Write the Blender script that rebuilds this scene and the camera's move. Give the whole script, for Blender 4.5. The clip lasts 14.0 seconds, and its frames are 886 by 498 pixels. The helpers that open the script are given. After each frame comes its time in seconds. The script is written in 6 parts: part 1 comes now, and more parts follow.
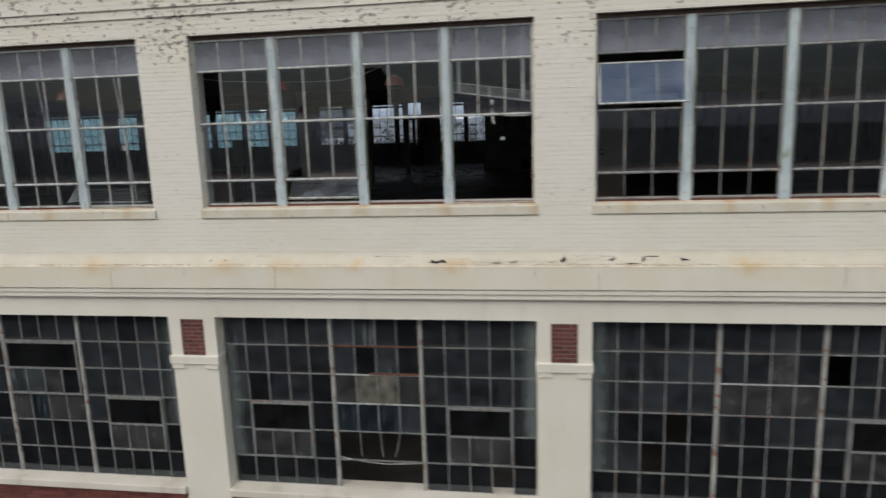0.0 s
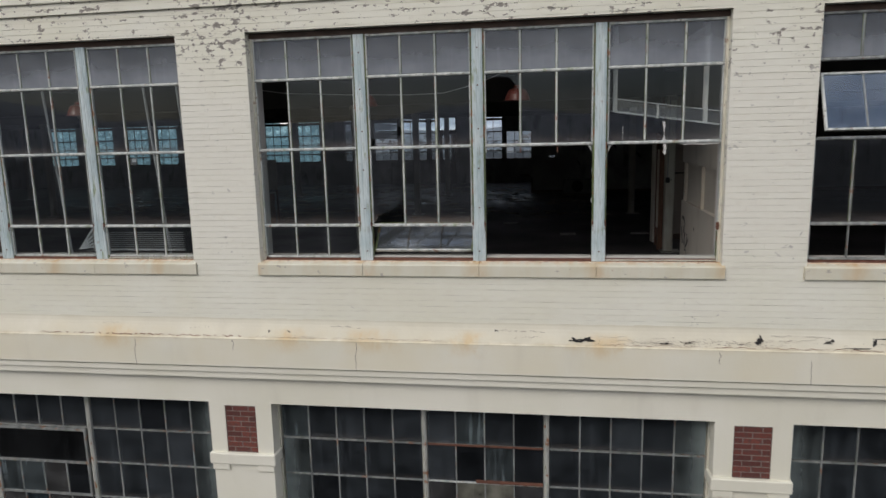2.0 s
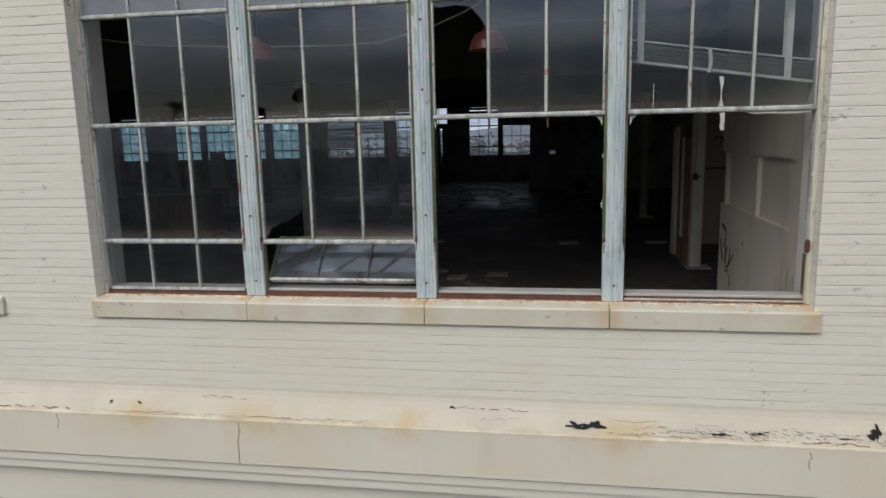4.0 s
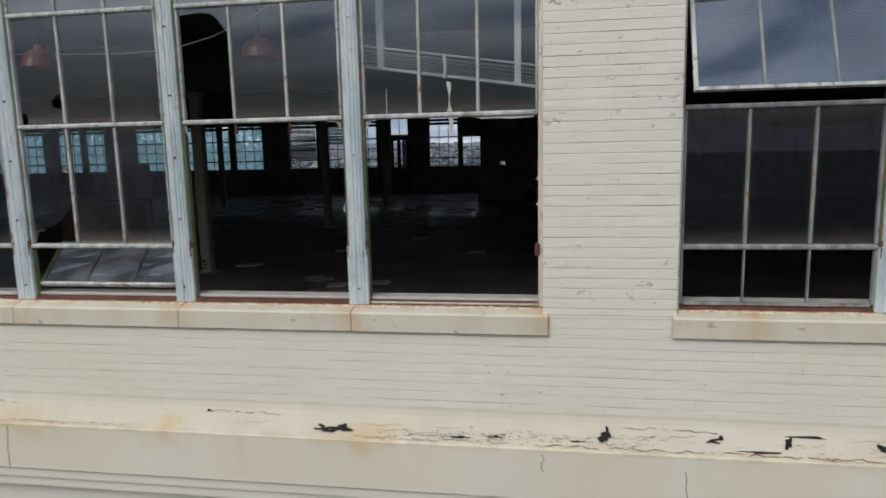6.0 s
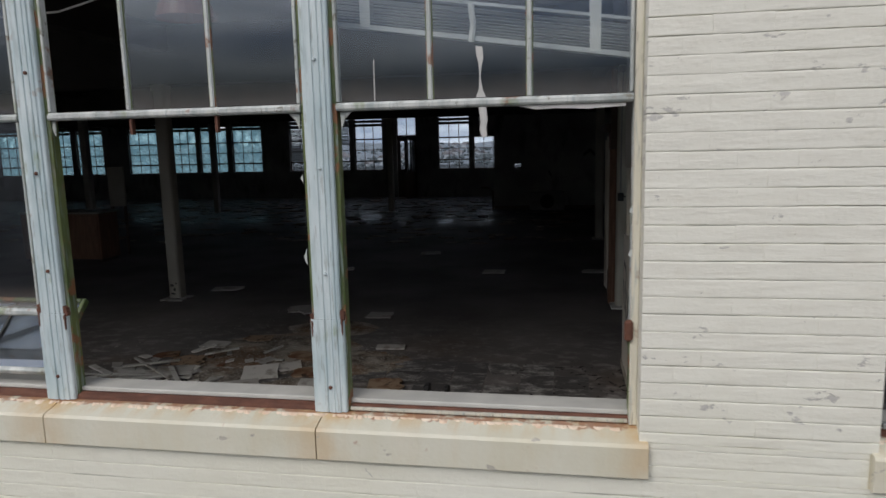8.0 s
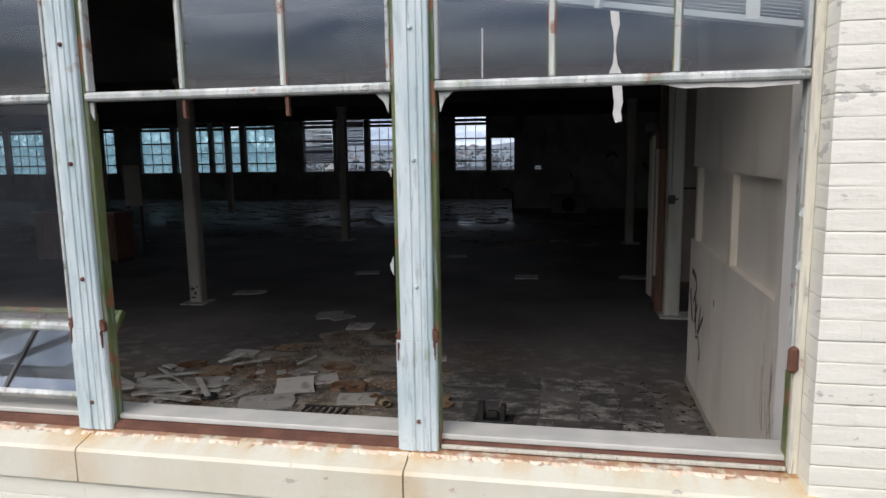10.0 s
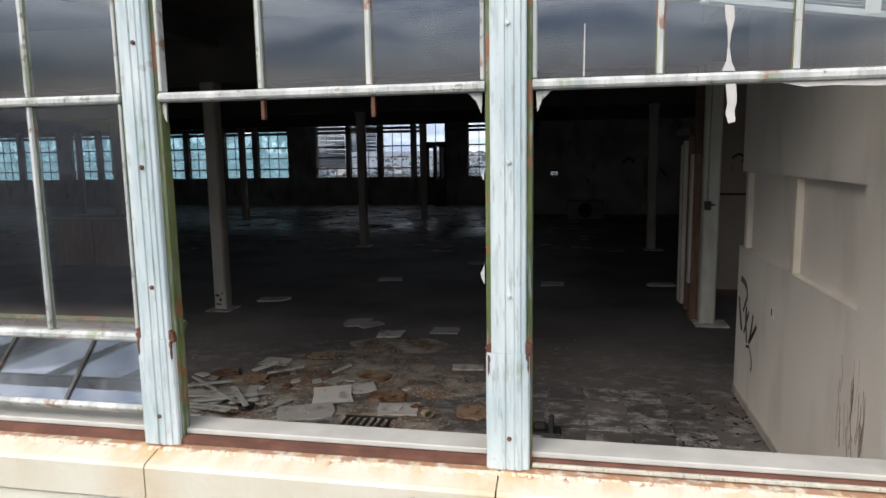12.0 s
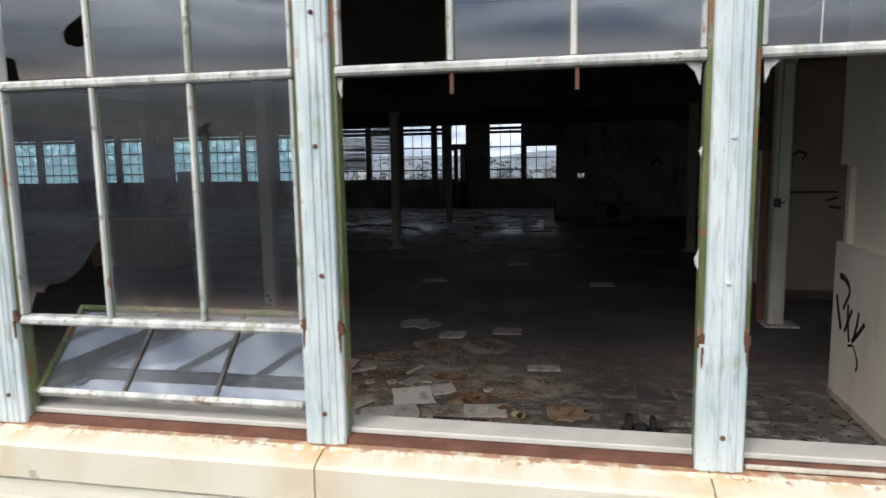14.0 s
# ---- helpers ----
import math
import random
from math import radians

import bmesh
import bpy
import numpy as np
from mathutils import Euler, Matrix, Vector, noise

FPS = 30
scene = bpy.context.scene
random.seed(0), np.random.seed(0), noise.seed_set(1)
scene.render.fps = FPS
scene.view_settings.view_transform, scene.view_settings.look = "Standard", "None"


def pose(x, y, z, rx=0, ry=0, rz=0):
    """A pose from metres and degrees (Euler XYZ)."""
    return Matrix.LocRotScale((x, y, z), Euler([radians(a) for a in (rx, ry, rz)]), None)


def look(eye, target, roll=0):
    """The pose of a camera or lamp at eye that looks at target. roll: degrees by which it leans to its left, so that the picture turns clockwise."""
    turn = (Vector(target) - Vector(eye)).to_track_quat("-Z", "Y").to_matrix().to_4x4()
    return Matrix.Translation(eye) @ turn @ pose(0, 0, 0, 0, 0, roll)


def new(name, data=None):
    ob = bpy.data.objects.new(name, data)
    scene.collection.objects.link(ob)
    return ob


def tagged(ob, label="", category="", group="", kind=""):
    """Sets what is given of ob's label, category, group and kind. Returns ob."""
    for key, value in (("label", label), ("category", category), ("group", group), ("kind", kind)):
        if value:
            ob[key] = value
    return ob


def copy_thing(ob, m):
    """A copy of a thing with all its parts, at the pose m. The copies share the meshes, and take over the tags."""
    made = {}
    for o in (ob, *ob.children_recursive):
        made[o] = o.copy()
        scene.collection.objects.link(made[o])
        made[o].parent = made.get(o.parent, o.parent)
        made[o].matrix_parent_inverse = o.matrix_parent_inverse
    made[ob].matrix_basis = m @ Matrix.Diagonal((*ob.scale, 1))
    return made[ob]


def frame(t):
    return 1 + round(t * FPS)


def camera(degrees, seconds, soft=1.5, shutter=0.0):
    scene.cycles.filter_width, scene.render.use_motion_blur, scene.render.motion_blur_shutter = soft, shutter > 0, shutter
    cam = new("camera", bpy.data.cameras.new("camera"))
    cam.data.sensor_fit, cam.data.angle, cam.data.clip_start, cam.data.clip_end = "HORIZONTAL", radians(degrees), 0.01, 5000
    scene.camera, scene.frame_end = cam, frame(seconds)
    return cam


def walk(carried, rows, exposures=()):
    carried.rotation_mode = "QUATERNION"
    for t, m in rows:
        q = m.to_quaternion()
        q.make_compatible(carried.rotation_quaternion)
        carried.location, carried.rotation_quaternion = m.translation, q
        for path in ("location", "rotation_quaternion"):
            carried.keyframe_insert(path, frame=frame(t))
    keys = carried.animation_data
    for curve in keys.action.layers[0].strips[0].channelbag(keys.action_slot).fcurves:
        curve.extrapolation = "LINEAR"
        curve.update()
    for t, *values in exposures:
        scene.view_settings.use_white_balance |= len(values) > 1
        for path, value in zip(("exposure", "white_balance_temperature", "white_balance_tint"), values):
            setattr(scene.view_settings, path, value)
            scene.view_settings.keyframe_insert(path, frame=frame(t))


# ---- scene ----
cam = camera(66.6, 14.0, shutter=0.5)
PATH = [
    (0, (2.798, -9.988, 2.153), (2.492, -8.047, 1.783), -1.9),
    (0.3, (1.98, -9.795, 2.169), (1.665, -7.853, 1.812), -1.8),
    (0.5, (1.702, -9.744, 2.188), (1.382, -7.801, 1.838), -1.8),
    (0.7, (1.496, -9.707, 2.243), (1.182, -7.763, 1.894), -1.8),
    (1, (1.288, -9.566, 2.237), (0.989, -7.619, 1.891), -1.7),
    (1.2, (1.183, -9.153, 2.246), (0.878, -7.206, 1.906), -1.7),
    (1.5, (0.984, -8.297, 2.329), (0.675, -6.349, 1.994), -1.7),
    (1.7, (0.885, -7.847, 2.374), (0.573, -5.9, 2.035), -1.6),
    (2, (0.78, -7.495, 2.382), (0.471, -5.548, 2.045), -1.4),
    (2.2, (0.74, -7.326, 2.392), (0.43, -5.38, 2.05), -1.5),
    (4.3, (0.961, -4.539, 2.106), (0.639, -2.593, 1.772), -1.2),
    (4.5, (1.029, -4.559, 2.111), (0.699, -2.613, 1.786), -1.3),
    (4.8, (1.304, -4.558, 2.115), (0.983, -2.611, 1.791), -1.2),
    (5, (1.472, -4.564, 2.106), (1.153, -2.616, 1.787), -1.3),
    (5.3, (1.795, -4.553, 2.081), (1.476, -2.603, 1.77), -1.1),
    (5.5, (2.186, -4.533, 2.072), (1.867, -2.582, 1.768), -1.0),
    (5.7, (2.473, -4.506, 2.075), (2.156, -2.555, 1.769), -1.2),
    (6, (2.688, -4.43, 2.031), (2.366, -2.479, 1.729), -1.3),
    (6.2, (2.728, -4.124, 2.052), (2.401, -2.174, 1.752), -1.3),
    (6.5, (2.716, -3.771, 2.05), (2.392, -1.82, 1.748), -1.3),
    (6.7, (2.698, -3.667, 2.033), (2.368, -1.718, 1.731), -1.3),
    (7, (2.639, -3.617, 2.021), (2.307, -1.669, 1.716), -1.3),
    (7.2, (2.58, -3.416, 2.038), (2.243, -1.468, 1.735), -1.3),
    (7.5, (2.448, -2.955, 2.135), (2.111, -1.007, 1.829), -1.3),
    (7.7, (2.393, -2.776, 2.099), (2.05, -0.829, 1.796), -1.4),
    (9.8, (1.893, -2.16, 2.02), (1.531, -0.216, 1.721), -0.9),
    (10, (1.86, -2.188, 2.025), (1.496, -0.243, 1.731), -0.9),
    (10.5, (1.746, -2.024, 2.036), (1.379, -0.079, 1.744), -0.8),
    (10.7, (1.695, -1.924, 2.034), (1.326, 0.02, 1.741), -0.8),
    (11, (1.649, -1.894, 2.026), (1.276, 0.049, 1.735), -0.8),
    (11.2, (1.622, -1.92, 2.021), (1.245, 0.023, 1.733), -0.8),
    (11.5, (1.582, -1.987, 2.022), (1.204, -0.044, 1.738), -0.8),
    (12, (1.546, -2.123, 2.017), (1.165, -0.179, 1.741), -0.9),
    (12.5, (1.535, -2.18, 1.992), (1.153, -0.236, 1.721), -0.8),
    (12.7, (1.506, -2.041, 2.019), (1.123, -0.097, 1.747), -0.8),
    (13, (1.475, -1.926, 2.007), (1.09, 0.017, 1.736), -0.8),
    (13.2, (1.452, -1.941, 2.002), (1.064, 0.002, 1.731), -0.9),
    (13.5, (1.18, -1.971, 1.97), (0.791, -0.028, 1.702), -0.9),
    (13.7, (1.01, -2.022, 1.956), (0.618, -0.079, 1.691), -1.0),
    (14, (0.884, -2.09, 1.937), (0.488, -0.147, 1.675), -1.0),
]
EXPOSURES = [(0, 0.0, 6580, 12), (2.2, 0.0, 6580, 12), (5.0, 0.0, 6480, 12.5), (7.5, -0.05, 6450, 12), (8.7, 0.32, 6410, 12), (10.0, 0.70, 6400, 14), (11.5, 0.98, 6560, 13), (13.0, 0.95, 6620, 12), (14, 0.95, 6640, 12)]
walk(cam, [(t, look(eye, target, roll)) for t, eye, target, roll in PATH], EXPOSURES)

# ---- sky, sun ----
SUN_ELEV, SUN_ROT = 38, 210
world = bpy.data.worlds.new("world")
scene.world = world
world.use_nodes = True
wn = world.node_tree
wn.nodes.clear()
w_out = wn.nodes.new("ShaderNodeOutputWorld")
w_sky = wn.nodes.new("ShaderNodeTexSky")
w_sky.sky_type, w_sky.sun_disc = "NISHITA", False
w_sky.sun_elevation, w_sky.sun_rotation = radians(SUN_ELEV), radians(SUN_ROT)
w_b1 = wn.nodes.new("ShaderNodeBackground")
w_b1.inputs["Strength"].default_value = 0.13
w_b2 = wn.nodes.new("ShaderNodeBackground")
w_tc = wn.nodes.new("ShaderNodeTexCoord")
w_map = wn.nodes.new("ShaderNodeMapping")
w_map.inputs["Scale"].default_value = (1, 1, 6)
w_noise = wn.nodes.new("ShaderNodeTexNoise")
w_noise.inputs["Scale"].default_value, w_noise.inputs["Detail"].default_value = 4.2, 8
w_noise.inputs["Distortion"].default_value = 0.5
w_ramp = wn.nodes.new("ShaderNodeValToRGB")
w_ramp.color_ramp.elements[0].position, w_ramp.color_ramp.elements[0].color = 0.36, (0.29, 0.33, 0.42, 1)
w_ramp.color_ramp.elements[1].position, w_ramp.color_ramp.elements[1].color = 0.63, (1.0, 0.98, 0.96, 1)
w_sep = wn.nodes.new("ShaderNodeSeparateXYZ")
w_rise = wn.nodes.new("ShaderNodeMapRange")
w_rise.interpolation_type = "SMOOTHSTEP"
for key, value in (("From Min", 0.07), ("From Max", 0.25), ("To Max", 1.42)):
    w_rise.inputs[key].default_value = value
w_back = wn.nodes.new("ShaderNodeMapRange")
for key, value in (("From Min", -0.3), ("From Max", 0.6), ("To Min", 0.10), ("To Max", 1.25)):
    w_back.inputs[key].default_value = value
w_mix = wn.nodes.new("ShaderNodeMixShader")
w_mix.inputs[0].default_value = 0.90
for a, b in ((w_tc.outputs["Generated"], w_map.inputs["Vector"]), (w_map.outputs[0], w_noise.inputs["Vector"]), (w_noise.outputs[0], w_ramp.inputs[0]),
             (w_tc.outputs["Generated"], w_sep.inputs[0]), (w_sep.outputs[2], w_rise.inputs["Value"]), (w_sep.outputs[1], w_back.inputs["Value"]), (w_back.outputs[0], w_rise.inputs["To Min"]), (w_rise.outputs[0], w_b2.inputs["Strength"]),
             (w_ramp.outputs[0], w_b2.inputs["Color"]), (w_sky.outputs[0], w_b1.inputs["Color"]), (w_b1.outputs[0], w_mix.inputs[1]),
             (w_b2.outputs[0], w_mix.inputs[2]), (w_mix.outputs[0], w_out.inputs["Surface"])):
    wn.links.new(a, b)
sun = new("sun", bpy.data.lights.new("sun", "SUN"))
sun.data.energy, sun.data.angle, sun.data.color = 1.2, radians(30), (1.0, 0.94, 0.85)
sun.matrix_world = look((-7, -12, 11), (0, 0, 0))


# ---- materials ----
class Nodes:
    """A material's nodes, with short calls for the usual ones."""

    def __init__(self, name, rough=0.6, metal=0.0):
        self.mat = bpy.data.materials.new(name)
        self.mat.use_nodes = True
        self.tree = self.mat.node_tree
        self.bsdf = self.tree.nodes["Principled BSDF"]
        self.out = self.tree.nodes["Material Output"]
        self.bsdf.inputs["Roughness"].default_value, self.bsdf.inputs["Metallic"].default_value = rough, metal
        self.pos = self.tree.nodes.new("ShaderNodeNewGeometry").outputs["Position"]

    def put(self, socket, value):
        if isinstance(value, bpy.types.NodeSocket):
            self.tree.links.new(value, socket)
        elif isinstance(value, tuple) and len(value) == 3 and socket.type == "RGBA":
            socket.default_value = (*value, 1)
        else:
            socket.default_value = value

    def noise(self, scale, detail=4, stretch=(1, 1, 1), shift=(0, 0, 0), rough=0.5):
        m = self.tree.nodes.new("ShaderNodeMapping")
        m.inputs["Scale"].default_value, m.inputs["Location"].default_value = stretch, shift
        self.put(m.inputs["Vector"], self.pos)
        n = self.tree.nodes.new("ShaderNodeTexNoise")
        n.inputs["Scale"].default_value, n.inputs["Detail"].default_value, n.inputs["Roughness"].default_value = scale, detail, rough
        self.put(n.inputs["Vector"], m.outputs[0])
        return n.outputs[0]

    def step(self, fac, lo, hi, a=0.0, b=1.0):
        n = self.tree.nodes.new("ShaderNodeMapRange")
        n.interpolation_type = "SMOOTHSTEP"
        for key, v in (("Value", fac), ("From Min", lo), ("From Max", hi), ("To Min", a), ("To Max", b)):
            self.put(n.inputs[key], v)
        return n.outputs[0]

    def calc(self, op, a, b=0.0):
        n = self.tree.nodes.new("ShaderNodeMath")
        n.operation = op
        self.put(n.inputs[0], a)
        self.put(n.inputs[1], b)
        return n.outputs[0]

    def mix(self, fac, a, b):
        n = self.tree.nodes.new("ShaderNodeMix")
        n.data_type = "RGBA"
        self.put(n.inputs[0], fac)
        self.put(n.inputs[6], a)
        self.put(n.inputs[7], b)
        return n.outputs[2]

    def axis(self, i):
        n = self.tree.nodes.new("ShaderNodeSeparateXYZ")
        self.put(n.inputs[0], self.pos)
        return n.outputs[i]

    def random(self):
        return self.tree.nodes.new("ShaderNodeObjectInfo").outputs["Random"]

    def island(self):
        return self.tree.nodes.new("ShaderNodeNewGeometry").outputs["Random Per Island"]

    def bump(self, height, strength=0.3, distance=0.01):
        n = self.tree.nodes.new("ShaderNodeBump")
        n.inputs["Strength"].default_value, n.inputs["Distance"].default_value = strength, distance
        self.put(n.inputs["Height"], height)
        self.put(self.bsdf.inputs["Normal"], n.outputs[0])

    def done(self, colour, rough=None):
        self.put(self.bsdf.inputs["Base Color"], colour)
        if rough is not None:
            self.put(self.bsdf.inputs["Roughness"], rough)
        return self.mat


def plain(name, a, b, scale=6, rough=0.6, metal=0.0, bump=0.15, stretch=(1, 1, 1), fine=60):
    """Two tones mottled at two scales, with a fine relief."""
    n = Nodes(name, rough, metal)
    f = n.step(n.noise(scale, 6, stretch), 0.3, 0.7)
    g = n.noise(fine, 4, stretch)
    n.bump(g, bump, 0.004)
    return n.done(n.mix(n.calc("MULTIPLY", g, 0.35), n.mix(f, a, b), b), n.step(g, 0.2, 0.8, rough - 0.08, rough + 0.08))


COURSE, STRETCH = 0.0677, 0.203


def painted_brick():
    n = Nodes("painted_brick", 0.55)
    tone = n.mix(n.step(n.noise(0.9, 5), 0.3, 0.7), (0.765, 0.752, 0.635), (0.80, 0.797, 0.708))
    tone = n.mix(n.calc("MULTIPLY", n.step(n.axis(2), 0.7, 1.3), n.step(n.axis(2), 3.3, 2.6, 0.0, 0.8)), tone, (0.795, 0.785, 0.71))
    tone = n.mix(n.calc("MULTIPLY", n.random(), 0.22), tone, (0.72, 0.70, 0.625))
    tone = n.mix(n.calc("MULTIPLY", n.step(n.noise(7, 5, (1, 1, 2.5)), 0.5, 0.75), 0.25), tone, (0.66, 0.62, 0.53))
    where = n.step(n.noise(1.3, 3, shift=(4, 0, 1)), 0.42, 0.62)
    high = n.calc("ADD", n.calc("MULTIPLY", n.step(n.axis(2), 2.7, 3.75, 0.0, 0.062), n.step(n.axis(0), 3.2, 0.8, 0.25, 1.0)), n.step(n.axis(2), 0.75, 1.1, -0.05, 0.0))
    reveal = n.calc("PINGPONG", n.axis(0), 3.05)
    corner = n.calc("MULTIPLY", n.step(reveal, 2.60, 2.62), n.step(reveal, 2.74, 2.63, 0.0, 0.02))
    edge = n.calc("ADD", n.calc("ADD", n.calc("MULTIPLY", where, n.step(n.axis(0), -1.0, 2.0, 0.030, 0.078)), high), corner)
    crest = n.calc("MULTIPLY", n.step(n.calc("ABSOLUTE", n.calc("ADD", n.axis(0), 3.0)), 0.6, 0.2, 0.0, 0.05), n.step(n.axis(2), 3.0, 3.35))
    edge = n.calc("ADD", edge, crest)
    flaking = n.calc("ADD", n.noise(8.5, 7, (1, 1, 1.9), (3, 0, 7), 0.64), edge)
    chips = n.step(flaking, 0.666, 0.675)
    lip = n.calc("MULTIPLY", n.step(flaking, 0.658, 0.668), n.step(flaking, 0.682, 0.670))
    grey = n.mix(n.noise(40, 3), (0.46, 0.45, 0.42), (0.63, 0.615, 0.58))
    grey = n.mix(n.calc("MULTIPLY", lip, 0.75), grey, (0.20, 0.19, 0.17))
    bare = n.mix(n.noise(25, 4), (0.17, 0.155, 0.135), (0.36, 0.335, 0.30))
    grey = n.mix(n.step(n.axis(2), 2.7, 3.3), grey, bare)
    lumps = n.calc("ADD", n.calc("MULTIPLY", n.step(n.noise(9, 4, (1, 1, 1.6), (9, 0, 2)), 0.42, 0.66), 0.6), n.noise(55, 5))
    # paint split along the wavering bed joints
    waver = n.calc("ADD", n.calc("MULTIPLY", n.calc("SUBTRACT", n.noise(5, 5, (1, 1, 0.3), (0, 0, 4), 0.6), 0.5), 0.007), n.axis(2))
    off = n.calc("PINGPONG", waver, COURSE / 2)
    split = n.calc("MULTIPLY", n.step(off, 0.0022, 0.0007), n.step(n.noise(2.6, 5, (1, 1, 3.5), (7, 0, 5), 0.6), 0.47, 0.58))
    tone = n.mix(n.calc("MULTIPLY", split, 0.62), tone, (0.30, 0.285, 0.25))
    gouge = n.step(n.noise(6, 6, (0.55, 1, 3.4), (2, 0, 8), 0.62), 0.40, 0.64)
    lumps = n.calc("ADD", n.calc("MULTIPLY", gouge, 0.5), n.calc("ADD", lumps, n.calc("MULTIPLY", n.step(off, 0.0, 0.008, -0.75, 0.0), n.calc("MULTIPLY", n.step(n.noise(2.2, 6, (1, 1, 4.0), (5, 0, 1), 0.65), 0.38, 0.62, 0.1, 1.0), n.step(n.axis(2), 0.55, 1.0, 0.45, 1.0)))))
    n.bump(n.calc("SUBTRACT", lumps, n.calc("MULTIPLY", chips, 1.3)), 0.34, 0.006)
    return n.done(n.mix(chips, tone, grey), n.step(n.noise(30, 3), 0.3, 0.7, 0.45, 0.65))


def stucco():
    n = Nodes("painted_stucco", 0.6)
    x, z = n.axis(0), n.axis(2)
    tone = n.mix(n.step(n.noise(0.8, 5), 0.3, 0.7), (0.72, 0.705, 0.60), (0.775, 0.762, 0.675))
    fascia = n.calc("MULTIPLY", n.step(z, -0.36, -0.33), n.step(n.noise(1.1, 5, (1, 1, 0.7), (6, 0, 0)), 0.30, 0.66))
    tone = n.mix(n.calc("MULTIPLY", fascia, 0.5), tone, (0.715, 0.655, 0.49))
    band = n.calc("MULTIPLY", n.step(z, -0.10, 0.03), n.step(z, 0.20, 0.05))
    drip = n.step(n.noise(1.6, 6, (1, 1, 0.4), (2.4, 0, 0), 0.62), 0.38, 0.68)
    tone = n.mix(n.calc("MULTIPLY", n.calc("MULTIPLY", band, drip), 0.45), tone, (0.66, 0.53, 0.31))
    # Mottled darkening of the sloping top, offsetting the bright skylight on it.
    slope_dimming = n.calc("MULTIPLY", n.step(z, 0.0, 0.03), n.step(n.noise(2.2, 6, (1, 1, 1), (3, 8, 0), 0.6), 0.25, 0.7, 0.35, 0.8))
    tone = n.mix(slope_dimming, tone, (0.585, 0.555, 0.455))
    # orange rust blooms with fading runs below them
    bloom = 0.0
    for x0, wide in ((-2.35, 0.40), (-1.30, 0.46), (-0.17, 0.30), (1.42, 0.34), (-4.6, 0.6), (-6.9, 0.5), (5.6, 0.5)):
        near = n.calc("ABSOLUTE", n.calc("ADD", n.calc("SUBTRACT", x, x0), n.calc("MULTIPLY", n.calc("SUBTRACT", n.noise(3.2, 6, rough=0.65), 0.5), 1.1)))
        bloom = n.calc("ADD", bloom, n.step(near, wide, 0.0))
    run = n.calc("MULTIPLY", n.step(z, -0.22, 0.02), n.step(z, 0.17, 0.04))
    patch = n.step(n.noise(4.5, 6, (1, 1, 0.5), (1, 4, 2), 0.65), 0.30, 0.66)
    tone = n.mix(n.calc("MULTIPLY", n.calc("MULTIPLY", bloom, run), n.calc("MULTIPLY", patch, 0.62)), tone, (0.63, 0.43, 0.18))
    seam = n.calc("MULTIPLY", n.calc("MULTIPLY", n.step(z, -0.03, -0.002), n.step(z, 0.05, 0.006)), n.step(n.noise(3.5, 7, (1, 1, 1), (0, 3, 0), 0.7), 0.36, 0.66))
    tone = n.mix(n.calc("MULTIPLY", seam, 0.40), tone, (0.34, 0.28, 0.18))
    grime = n.calc("MULTIPLY", n.step(n.noise(3.0, 6, (1, 1, 0.2)), 0.55, 0.8), 0.22)
    tone = n.mix(grime, tone, (0.50, 0.47, 0.40))
    n.bump(n.noise(35, 6), 0.25, 0.006)
    return n.done(tone)


def sill_paint():
    n = Nodes("sill_concrete", 0.65)
    x, y = n.axis(0), n.axis(1)
    tone = n.mix(n.step(n.noise(2.5, 5), 0.3, 0.7), (0.625, 0.60, 0.48), (0.685, 0.672, 0.575))
    streaks = n.step(n.noise(5.0, 6, (2.2, 0.5, 0.4), (1, 0, 0), 0.6), 0.40, 0.66)
    back = n.step(y, -0.035, 0.075)
    tone = n.mix(n.calc("MULTIPLY", n.calc("ADD", n.calc("MULTIPLY", back, 0.5), 0.08), streaks), tone, (0.61, 0.41, 0.19))
    # rust runs out beside the joints, under the mullions
    side = n.calc("PINGPONG", n.calc("ADD", x, n.calc("MULTIPLY", n.calc("SUBTRACT", n.noise(4, 4), 0.42), 0.22)), 0.666)
    joint = n.calc("MULTIPLY", n.step(side, 0.20, 0.0), n.step(n.noise(7, 5, (1, 1, 0.5)), 0.30, 0.60))
    tone = n.mix(n.calc("MULTIPLY", joint, n.step(y, -0.04, 0.05, 0.42, 0.85)), tone, (0.55, 0.34, 0.13))
    strong = n.calc("MULTIPLY", n.step(n.calc("ADD", n.step(y, 0.03, 0.09, 0.0, 0.3), n.noise(20, 6)), 0.68, 0.84), 0.75)
    tone = n.mix(strong, tone, (0.33, 0.12, 0.05))
    scab = n.noise(6.5, 5, (1, 1, 1.6), (8, 0, 3), 0.55)
    worn = n.calc("MULTIPLY", n.step(scab, 0.655, 0.672), n.step(y, 0.02, -0.02))
    tone = n.mix(n.calc("MULTIPLY", worn, 0.85), tone, n.mix(n.noise(40, 3), (0.34, 0.32, 0.28), (0.50, 0.47, 0.42)))
    n.bump(n.calc("SUBTRACT", n.noise(40, 6), worn), 0.4, 0.006)
    return n.done(tone)


